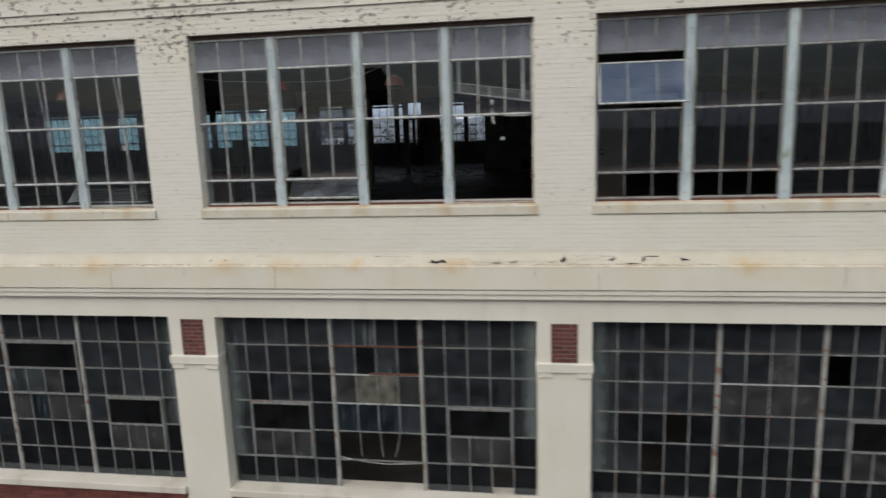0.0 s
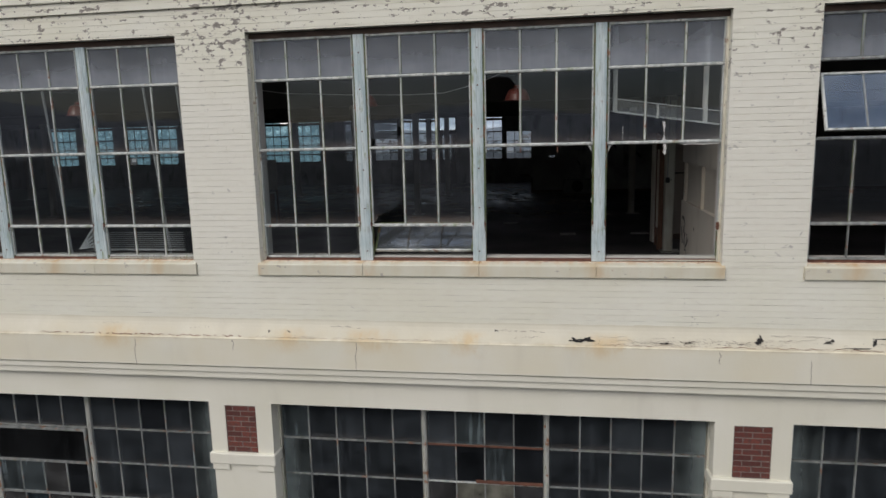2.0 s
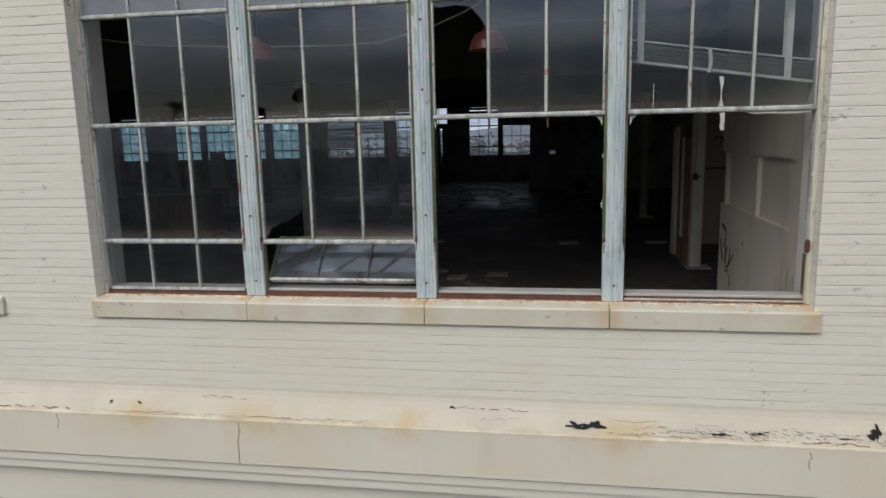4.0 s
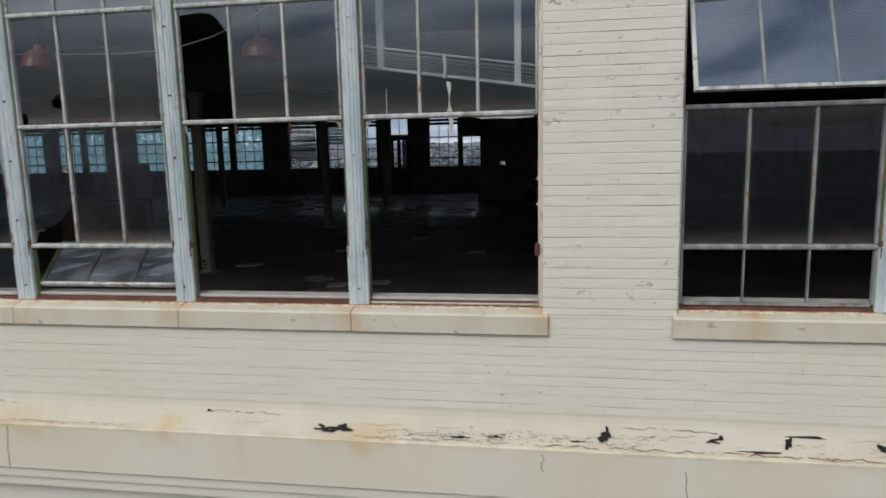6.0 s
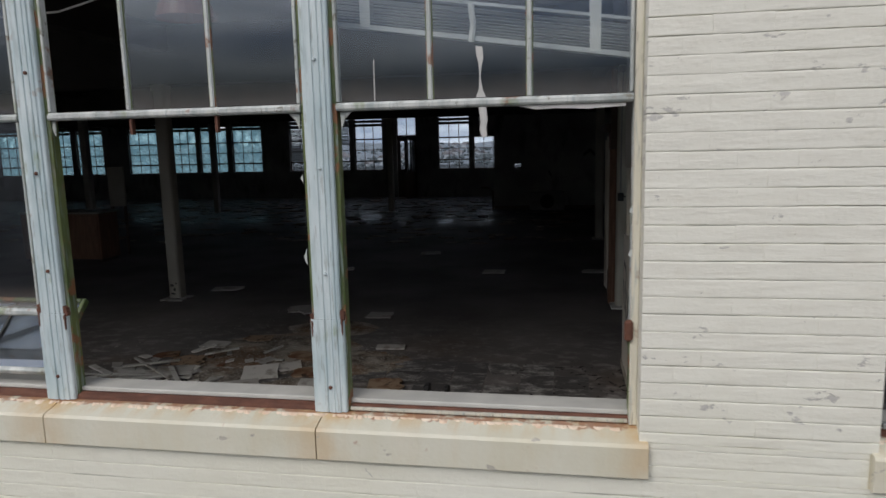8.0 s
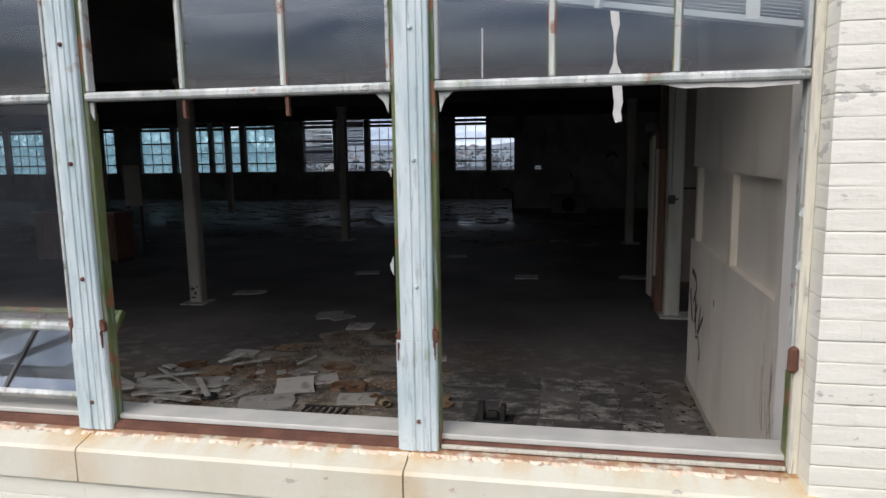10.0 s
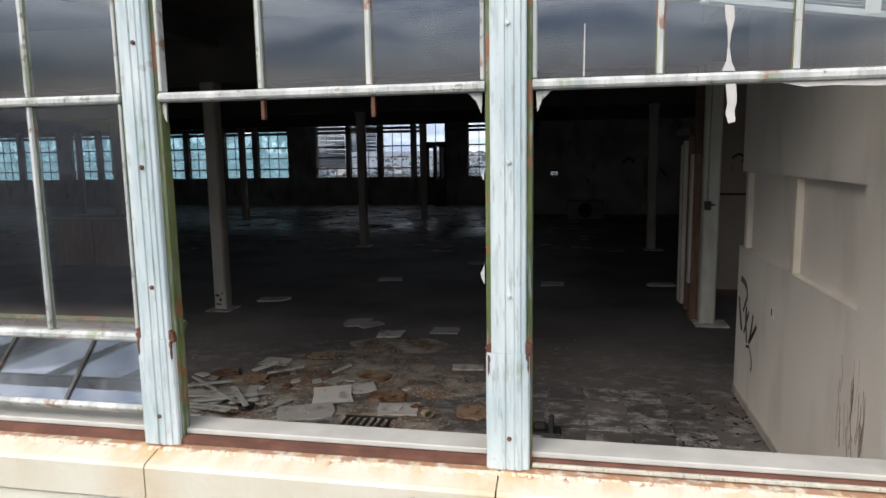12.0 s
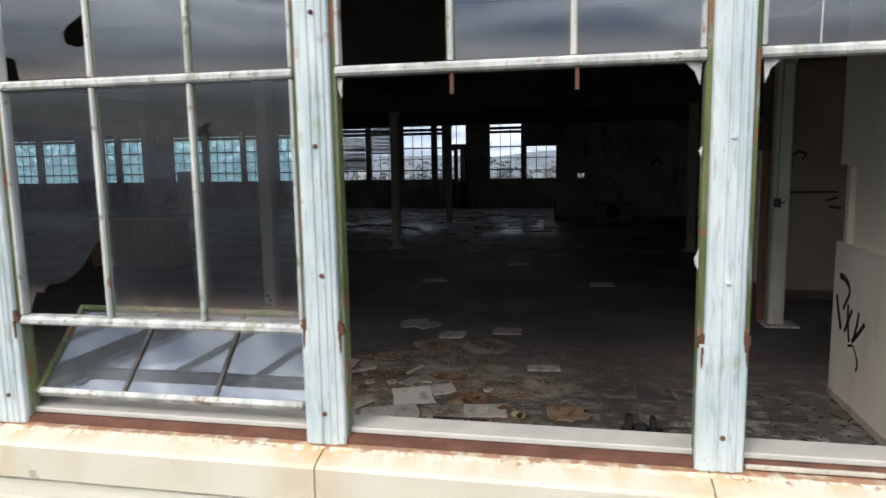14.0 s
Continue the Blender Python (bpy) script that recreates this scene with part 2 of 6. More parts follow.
def steel_paint(name, a, b, rusty=0.5, mossy=0.3, rust_from=0.65, streaky=0.5, grain=(2.2, 2.2, 0.22)):
    """Old paint on steel sash: two tones, rust spots and green growth."""
    n = Nodes(name, 0.5)
    tone = n.mix(n.step(n.noise(5, 5, (3, 1, 0.5)), 0.3, 0.7), a, b)
    tone = n.mix(n.calc("MULTIPLY", n.step(n.noise(16, 5, (4, 4, 0.35)), 0.53, 0.68), streaky), tone, (0.30, 0.36, 0.37))
    green = n.calc("MULTIPLY", n.step(n.noise(7, 5, (2, 2, 0.6), (5, 1, 2)), 0.60, 0.72), mossy)
    tone = n.mix(green, tone, (0.22, 0.27, 0.12))
    rust = n.calc("MULTIPLY", n.step(n.noise(11, 6, (1, 1, 1), (0, 2, 9)), rust_from, rust_from + 0.07), rusty)
    tone = n.mix(rust, tone, (0.24, 0.10, 0.045))
    flaked = n.calc("MULTIPLY", n.step(n.noise(30, 6, grain, (1, 6, 3), 0.6), 0.585, 0.645), min(1.0, rusty))
    tone = n.mix(flaked, tone, n.mix(n.noise(8, 3), (0.14, 0.12, 0.065), (0.24, 0.25, 0.22)))
    n.bump(n.calc("SUBTRACT", n.noise(50, 5, (1, 1, 0.5)), flaked), 0.4, 0.004)
    return n.done(tone, n.step(n.noise(20, 3), 0.3, 0.7, 0.35, 0.6))


def glass(name, tint=(0.92, 0.95, 0.95), dust=0.08, dust_tone=(0.5, 0.52, 0.52), gloss=1.0, streak=0.0, per_pane=0.0, through_light=0.5, rim=0.0, side=0, foot=0.0, even=False):
    """A thin pane: clear, mirror-like by its angle, with a film of dirt or painted reflection on it."""
    n = Nodes(name)
    t = n.tree
    clear = t.nodes.new("ShaderNodeBsdfTransparent")
    n.put(clear.inputs["Color"], tint)
    shine = t.nodes.new("ShaderNodeBsdfGlossy")
    shine.inputs["Roughness"].default_value = 0.0
    n.put(shine.inputs["Color"], (0.80, 0.88, 1.0))
    facing = t.nodes.new("ShaderNodeLayerWeight")
    facing.inputs["Blend"].default_value = 0.5
    schlick = n.calc("ADD", n.calc("MULTIPLY", n.calc("POWER", facing.outputs["Facing"], 5.0), 0.9), 0.045 * gloss)
    m1 = t.nodes.new("ShaderNodeMixShader")
    for k, v in ((0, schlick), (1, clear.outputs[0]), (2, shine.outputs[0])):
        n.put(m1.inputs[k], v)
    dirt = t.nodes.new("ShaderNodeBsdfDiffuse")
    n.put(dirt.inputs["Color"], dust_tone)
    back = t.nodes.new("ShaderNodeBsdfTranslucent")
    n.put(back.inputs["Color"], dust_tone)
    both = t.nodes.new("ShaderNodeMixShader")
    for k, v in ((0, through_light), (1, dirt.outputs[0]), (2, back.outputs[0])):
        n.put(both.inputs[k], v)
    film = n.step(n.noise(3.5, 6), 0.25, 0.75, dust * 0.4, dust * 1.6)
    if even:
        sep = t.nodes.new("ShaderNodeSeparateXYZ")
        n.put(sep.inputs[0], t.nodes.new("ShaderNodeTexCoord").outputs["Generated"])
        low = n.calc("ADD", sep.outputs[2], n.calc("MULTIPLY", n.noise(2.5, 4, (0.6, 0.6, 3.0)), 0.5))
        film = n.calc("ADD", n.step(n.noise(3.5, 6), 0.25, 0.75, dust * 0.75, dust * 1.1), n.step(low, 1.15, 0.25, -0.10, 0.14))
    if streak:
        film = n.calc("ADD", film, n.step(n.noise(5, 5, (3, 3, 0.25)), 0.5, 0.75, 0.0, streak))
    if per_pane:
        film = n.calc("ADD", film, n.calc("MULTIPLY", n.calc("POWER", n.random(), 4.0), per_pane))
    if rim:
        sep = t.nodes.new("ShaderNodeSeparateXYZ")
        n.put(sep.inputs[0], t.nodes.new("ShaderNodeTexCoord").outputs["Generated"])
        far = [n.calc("ABSOLUTE", n.calc("SUBTRACT", sep.outputs[k], 0.5)) for k in (0, 2)]
        edge = n.calc("ADD", n.calc("MAXIMUM", far[0], far[1]), n.calc("MULTIPLY", n.calc("SUBTRACT", n.noise(12, 4), 0.5), 0.12))
        film = n.calc("ADD", film, n.step(edge, 0.42, 0.53, 0.0, rim))
    # Pale film towards one side stands for the white reveal's blurred reflection.
    if side:
        sep = t.nodes.new("ShaderNodeSeparateXYZ")
        n.put(sep.inputs[0], t.nodes.new("ShaderNodeTexCoord").outputs["Generated"])
        across = n.calc("ADD", sep.outputs[0], n.calc("MULTIPLY", n.calc("SUBTRACT", n.noise(6, 4), 0.5), 0.3))
        film = n.calc("ADD", film, n.step(across, 0.75, 0.05, 0.0, 0.34) if side < 0 else n.step(across, 0.25, 0.95, 0.0, 0.34))
    m2 = t.nodes.new("ShaderNodeMixShader")
    for k, v in ((0, film), (1, m1.outputs[0]), (2, both.outputs[0])):
        n.put(m2.inputs[k], v)
    last = m2
    if foot:
        sep = t.nodes.new("ShaderNodeSeparateXYZ")
        n.put(sep.inputs[0], t.nodes.new("ShaderNodeTexCoord").outputs["Generated"])
        low = n.calc("ADD", sep.outputs[2], n.calc("MULTIPLY", n.calc("SUBTRACT", n.noise(7, 5), 0.5), 0.16))
        mud = t.nodes.new("ShaderNodeBsdfDiffuse")
        n.put(mud.inputs["Color"], (0.42, 0.335, 0.28))
        last = t.nodes.new("ShaderNodeMixShader")
        for k, v in ((0, n.step(low, 0.15, -0.02, 0.0, foot)), (1, m2.outputs[0]), (2, mud.outputs[0])):
            n.put(last.inputs[k], v)
    t.links.new(last.outputs[0], n.out.inputs["Surface"])
    return n.mat


def red_brick():
    n = Nodes("red_brick", 0.8)
    tone = n.mix(n.random(), (0.085, 0.025, 0.02), (0.19, 0.052, 0.038))
    tone = n.mix(n.step(n.noise(25, 5), 0.4, 0.75), tone, (0.09, 0.045, 0.04))
    n.bump(n.noise(60, 4), 0.5, 0.004)
    return n.done(tone)


def red_brick_wall():
    n = Nodes("red_brick_wall", 0.8)
    tone = n.mix(n.island(), (0.10, 0.03, 0.025), (0.20, 0.06, 0.045))
    n.bump(n.noise(60, 4), 0.5, 0.004)
    return n.done(tone)


def old_floor():
    n = Nodes("worn_floor", 0.7)
    tone = n.mix(n.step(n.noise(0.7, 7), 0.3, 0.7), (0.078, 0.070, 0.067), (0.168, 0.154, 0.149))
    flakes = n.step(n.noise(4.5, 10, (1, 1.5, 1), (2, 1, 0), 0.72), 0.47, 0.64)
    near = n.step(n.axis(1), 6.0, 2.5)
    tone = n.mix(n.calc("MULTIPLY", n.calc("MULTIPLY", flakes, near), 0.75), tone, (0.37, 0.355, 0.34))
    brown = n.step(n.noise(0.9, 5, (1, 1, 1), (7, 3, 0)), 0.52, 0.68)
    tone = n.mix(n.calc("MULTIPLY", brown, n.calc("MULTIPLY", near, 0.5)), tone, (0.17, 0.12, 0.08))
    wet = n.calc("MULTIPLY", n.step(n.axis(1), 12.5, 17.0), n.step(n.noise(3.2, 8, (0.5, 2.4, 1), (0, 5, 0), 0.7), 0.52, 0.56))
    tone = n.mix(wet, tone, (0.05, 0.05, 0.05))
    n.bump(n.noise(18, 8), 0.5, 0.008)
    return n.done(tone, n.step(wet, 0.0, 1.0, 0.75, 0.2))


def dirty_wall(name, a, b, stain, amount=0.5):
    n = Nodes(name, 0.7)
    tone = n.mix(n.step(n.noise(1.2, 6), 0.3, 0.7), a, b)
    tone = n.mix(n.calc("MULTIPLY", n.step(n.noise(2.5, 7, (1, 1, 0.35), (3, 3, 0)), 0.52, 0.72), amount), tone, stain)
    n.bump(n.noise(30, 5), 0.25, 0.005)
    return n.done(tone)


def litter(name, a, b, stain):
    n = Nodes(name, 0.85)
    tone = n.mix(n.random(), a, b)
    tone = n.mix(n.calc("MULTIPLY", n.step(n.noise(9, 6), 0.5, 0.68), 0.7), tone, stain)
    n.bump(n.noise(70, 4), 0.4, 0.004)
    return n.done(tone)


M_BRICK = painted_brick()
M_STUCCO = stucco()
M_SILL = sill_paint()
M_BLUE = steel_paint("pale_blue_steel", (0.43, 0.535, 0.565), (0.62, 0.695, 0.715), 0.36, 0.75, 0.64, 0.38)
M_SASH = steel_paint("white_sash", (0.36, 0.39, 0.385), (0.64, 0.66, 0.635), 0.8, 0.6, 0.625, 0.5, (0.9, 0.9, 0.7))
M_GREEN = steel_paint("green_steel", (0.07, 0.105, 0.035), (0.15, 0.18, 0.065), 0.9, 0.5, 0.55)
M_LOWSASH = steel_paint("grey_sash", (0.12, 0.13, 0.13), (0.29, 0.30, 0.29), 0.75, 0.3, 0.60)
M_DARKBAR = steel_paint("dark_bar", (0.035, 0.035, 0.034), (0.075, 0.075, 0.07), 0.4, 0.3, 0.62, 0.2)
M_DULLSASH = steel_paint("dull_sash", (0.17, 0.18, 0.18), (0.36, 0.37, 0.36), 0.8, 0.5, 0.61, 0.6)
M_LOWMULL = steel_paint("cream_steel", (0.46, 0.45, 0.39), (0.60, 0.57, 0.48), 0.7, 0.5)
M_CAULK = steel_paint("cream_caulking", (0.62, 0.59, 0.49), (0.74, 0.71, 0.60), 0.55, 0.25, 0.63)
M_LOWPOST = steel_paint("weathered_grey_steel", (0.26, 0.27, 0.26), (0.46, 0.46, 0.42), 0.9, 0.35, 0.58)
M_RUST = plain("rusty_steel", (0.075, 0.03, 0.02), (0.15, 0.062, 0.038), 12, 0.75)
M_GLASS = glass("old_glass", dust=0.0015, dust_tone=(0.50, 0.50, 0.58), gloss=1.85, per_pane=0.003, rim=0.05, foot=0.05)
M_DUSTY = glass("dusty_glass", dust=0.017, dust_tone=(0.56, 0.58, 0.66), gloss=1.4, rim=0.06, foot=0.12)
# The film's blue is painted in for sky mirrored by the tilted sash.
M_VENTGLASS = glass("sky_reflection_glass", (0.75, 0.8, 0.9), 0.12, (0.33, 0.46, 0.60), 2.1, 0.02, rim=0.07)
M_HOPPER = glass("hopper_glass", (0.55, 0.60, 0.64), 0.10, (0.60, 0.64, 0.69), 4.6, 0.04, through_light=0.15)
M_FROST = glass("whitewashed_glass", (0.75, 0.78, 0.8), 0.30, (0.64, 0.68, 0.75), 1.0, 0.04, even=True)
M_LOWGLASS = glass("dirty_wired_glass", (0.36, 0.41, 0.44), 0.09, (0.275, 0.312, 0.35), 0.9, 0.07, 0.10, rim=0.12, foot=0.05)
# Painted reflection: outer panes grow paler towards the white reveal.
M_LOWEDGES = [glass("reveal_reflection_glass", (0.40, 0.45, 0.49), 0.07, (0.46, 0.53, 0.53), 0.9, 0.08, 0.05, rim=0.12, side=q) for q in (-1, 1)]
M_LOWPALE = glass("limewashed_glass", (0.45, 0.47, 0.48), 0.10, (0.38, 0.46, 0.49), 0.8, 0.34, 0.55, rim=0.14)
M_LOWBEIGE = glass("yellowed_glass", (0.4, 0.4, 0.38), 0.42, (0.42, 0.42, 0.36), 0.7, 0.10, 0.10, rim=0.08)
M_LOWTEAL = glass("streaked_teal_glass", (0.40, 0.46, 0.5), 0.06, (0.27, 0.38, 0.44), 0.8, 0.30, 0.16, rim=0.10)
M_LOWNIGHT = glass("dark_old_glass", (0.40, 0.43, 0.46), 0.038, (0.25, 0.28, 0.32), 0.9, 0.02, 0.02, rim=0.05)
M_LOWDARK = glass("dark_vent_glass", (0.24, 0.25, 0.26), 0.05, (0.18, 0.19, 0.20), 0.7, 0.04, rim=0.05)
M_LOWGREY = glass("greyed_glass", (0.4, 0.4, 0.4), 0.22, (0.27, 0.275, 0.28), 0.7, 0.10, 0.06)
M_LOWSILL = dirty_wall("lower_sill_paint", (0.62, 0.59, 0.50), (0.72, 0.69, 0.61), (0.42, 0.35, 0.26), 0.45)
M_TEAL = glass("teal_glass", (0.75, 0.95, 1.0), 0.74, (0.50, 0.69, 0.745), 0.6, through_light=0.9)
M_FARGLASS = glass("far_glass", (0.80, 0.86, 0.92), 0.05, (0.72, 0.80, 0.88), 0.6, through_light=0.9)
M_RED = red_brick()
M_REDWALL = red_brick_wall()
M_MORTAR = plain("mortar", (0.13, 0.105, 0.095), (0.22, 0.185, 0.165), 20, 0.9)
M_FLOOR = old_floor()
# Near-black base puts the unlit hall's shade into the ceiling colour.
M_CEIL = dirty_wall("shaded_ceiling_paint", (0.05, 0.048, 0.045), (0.09, 0.086, 0.08), (0.03, 0.027, 0.024))
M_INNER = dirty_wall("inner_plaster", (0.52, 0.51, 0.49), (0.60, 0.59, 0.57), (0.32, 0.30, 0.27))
# Stained plaster, darkened below the near lining to hold the far hall dim.
M_FARWALL = dirty_wall("dimmed_far_plaster", (0.24, 0.232, 0.218), (0.36, 0.35, 0.33), (0.08, 0.073, 0.066), 0.8)
M_PANEL = dirty_wall("partition_paint", (0.66, 0.615, 0.55), (0.715, 0.67, 0.605), (0.48, 0.43, 0.375), 0.4)
M_BATTEN = dirty_wall("batten_paint", (0.62, 0.57, 0.48), (0.70, 0.65, 0.56), (0.40, 0.31, 0.23), 0.4)
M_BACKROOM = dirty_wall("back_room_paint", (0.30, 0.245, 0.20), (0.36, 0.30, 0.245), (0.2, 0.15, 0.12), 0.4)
# Brighter copy of the column paint, for the better lit right-hand column.
M_COLUMNLIT = dirty_wall("column_paint_lit", (0.56, 0.56, 0.47), (0.66, 0.65, 0.56), (0.36, 0.30, 0.22), 0.55)
M_REDSPRAY = plain("faded_red_paint", (0.22, 0.15, 0.135), (0.34, 0.25, 0.225), 25, 0.7)
# Column paint kept darker than its lit copy, for the dim hall.
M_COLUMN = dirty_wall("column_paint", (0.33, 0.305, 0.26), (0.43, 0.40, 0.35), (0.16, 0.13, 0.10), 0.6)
M_STOOL = plain("stool_paint", (0.43, 0.43, 0.405), (0.53, 0.525, 0.49), 7, 0.6)
M_WOOD = plain("brown_wood", (0.15, 0.075, 0.045), (0.26, 0.14, 0.09), 6, 0.65, 0, 0.3, (6, 6, 0.6))
M_DARKWOOD = plain("dark_wood", (0.06, 0.035, 0.025), (0.11, 0.065, 0.045), 6, 0.6)
M_BLACK = plain("black_void", (0.012, 0.012, 0.012), (0.022, 0.02, 0.02), 8, 0.9)
M_SPRAY = plain("black_spray_paint", (0.015, 0.015, 0.017), (0.03, 0.03, 0.03), 12, 0.5)
M_GROUND = plain("asphalt", (0.018, 0.018, 0.019), (0.036, 0.036, 0.035), 0.4, 0.85, 0, 0.4)
M_GROUND.node_tree.nodes["Principled BSDF"].inputs["Specular IOR Level"].default_value = 0.03
# Distance haze is put into both hill colours, greyed and slightly blue.
M_HILL = plain("hazed_wooded_hill", (0.045, 0.046, 0.054), (0.075, 0.076, 0.088), 0.02, 0.95, 0, 0.2, (1, 1, 1), 0.2)
M_FARHILL = plain("hazed_hillside", (0.11, 0.118, 0.122), (0.24, 0.245, 0.25), 0.03, 0.95, 0, 0.2, (1, 1, 1), 0.25)
M_LEAF = plain("palm_leaf", (0.03, 0.05, 0.02), (0.06, 0.09, 0.03), 3, 0.6)
# House tones are greyed by the same painted haze.
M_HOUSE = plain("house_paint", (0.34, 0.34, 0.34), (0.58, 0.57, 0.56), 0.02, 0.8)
M_WOODS = plain("winter_trees", (0.055, 0.062, 0.058), (0.12, 0.125, 0.12), 0.15, 0.95)
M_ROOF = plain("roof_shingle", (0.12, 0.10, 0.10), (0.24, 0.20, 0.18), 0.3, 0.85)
M_TILE = litter("ceiling_tile", (0.36, 0.345, 0.325), (0.62, 0.60, 0.565), (0.20, 0.17, 0.14))
def wet_tile():
    n = Nodes("stained_tile", 0.8)
    soak = n.calc("ADD", n.noise(6, 6, rough=0.6), n.calc("MULTIPLY", n.calc("SUBTRACT", n.random(), 0.5), 0.35))
    tone = n.mix(n.step(soak, 0.36, 0.60), (0.30, 0.215, 0.145), (0.15, 0.068, 0.032))
    tone = n.mix(n.step(n.noise(14, 6, shift=(2, 5, 0)), 0.56, 0.66), tone, (0.045, 0.026, 0.018))
    n.bump(n.noise(50, 5), 0.5, 0.006)
    return n.done(tone)


M_WETTILE = wet_tile()
M_PLANK = litter("grey_batten", (0.37, 0.36, 0.34), (0.61, 0.60, 0.565), (0.16, 0.13, 0.10))
M_CRUMB = litter("plaster_crumbs", (0.17, 0.16, 0.15), (0.17, 0.16, 0.15), (0.36, 0.34, 0.31))
def dirt():
    n = Nodes("dirt", 0.95)
    tone = n.mix(n.step(n.noise(3.5, 7, rough=0.6), 0.35, 0.65), (0.095, 0.076, 0.060), (0.36, 0.325, 0.275))
    tone = n.mix(n.calc("MULTIPLY", n.step(n.noise(1.7, 4, shift=(3, 1, 0)), 0.46, 0.62), 0.7), tone, (0.17, 0.088, 0.04))
    tone = n.mix(n.step(n.noise(42, 6, rough=0.65), 0.55, 0.63), tone, (0.46, 0.43, 0.39))
    n.bump(n.noise(45, 6), 0.8, 0.012)
    return n.done(tone)


M_DIRT = dirt()
M_CUP = plain("yellowed_paper", (0.26, 0.22, 0.13), (0.38, 0.34, 0.22), 20, 0.8)
def vinyl():
    n = Nodes("vinyl_tile", 0.6)
    worn = n.calc("ADD", n.noise(5.5, 10, (1, 1.7, 1), (0, 0, 0), 0.70), n.calc("MULTIPLY", n.calc("SUBTRACT", n.random(), 0.5), 0.14))
    tone = n.mix(n.step(worn, 0.46, 0.66), (0.085, 0.080, 0.079), (0.40, 0.39, 0.375))
    tone = n.mix(n.calc("MULTIPLY", n.step(n.noise(45, 5), 0.45, 0.62), 0.6), tone, (0.075, 0.071, 0.07))
    n.bump(worn, 0.4, 0.006)
    return n.done(tone)


M_VINYL = vinyl()
M_BLIND = plain("blind_slat", (0.36, 0.37, 0.38), (0.48, 0.485, 0.485), 5, 0.45)
M_TAPE = plain("cotton_tape", (0.48, 0.48, 0.47), (0.60, 0.59, 0.57), 20, 0.8)
M_ENAMEL = plain("red_enamel", (0.16, 0.045, 0.035), (0.21, 0.065, 0.05), 9, 0.3)
M_METAL = plain("grey_metal", (0.30, 0.30, 0.30), (0.42, 0.42, 0.41), 10, 0.45, 0.6)
# White enamel with a dark grey base, dimmed to suit the far hall.
M_DIMWHITE = plain("dimmed_white_enamel", (0.13, 0.125, 0.12), (0.20, 0.19, 0.185), 4, 0.4)
M_PALEBOARD = plain("pale_board", (0.30, 0.335, 0.37), (0.40, 0.44, 0.47), 3, 0.5)
M_COPING = plain("dark_blue_metal", (0.020, 0.022, 0.035), (0.04, 0.042, 0.06), 5, 0.5)
M_GREENBOARD = plain("green_board", (0.075, 0.10, 0.10), (0.12, 0.145, 0.14), 3, 0.6)


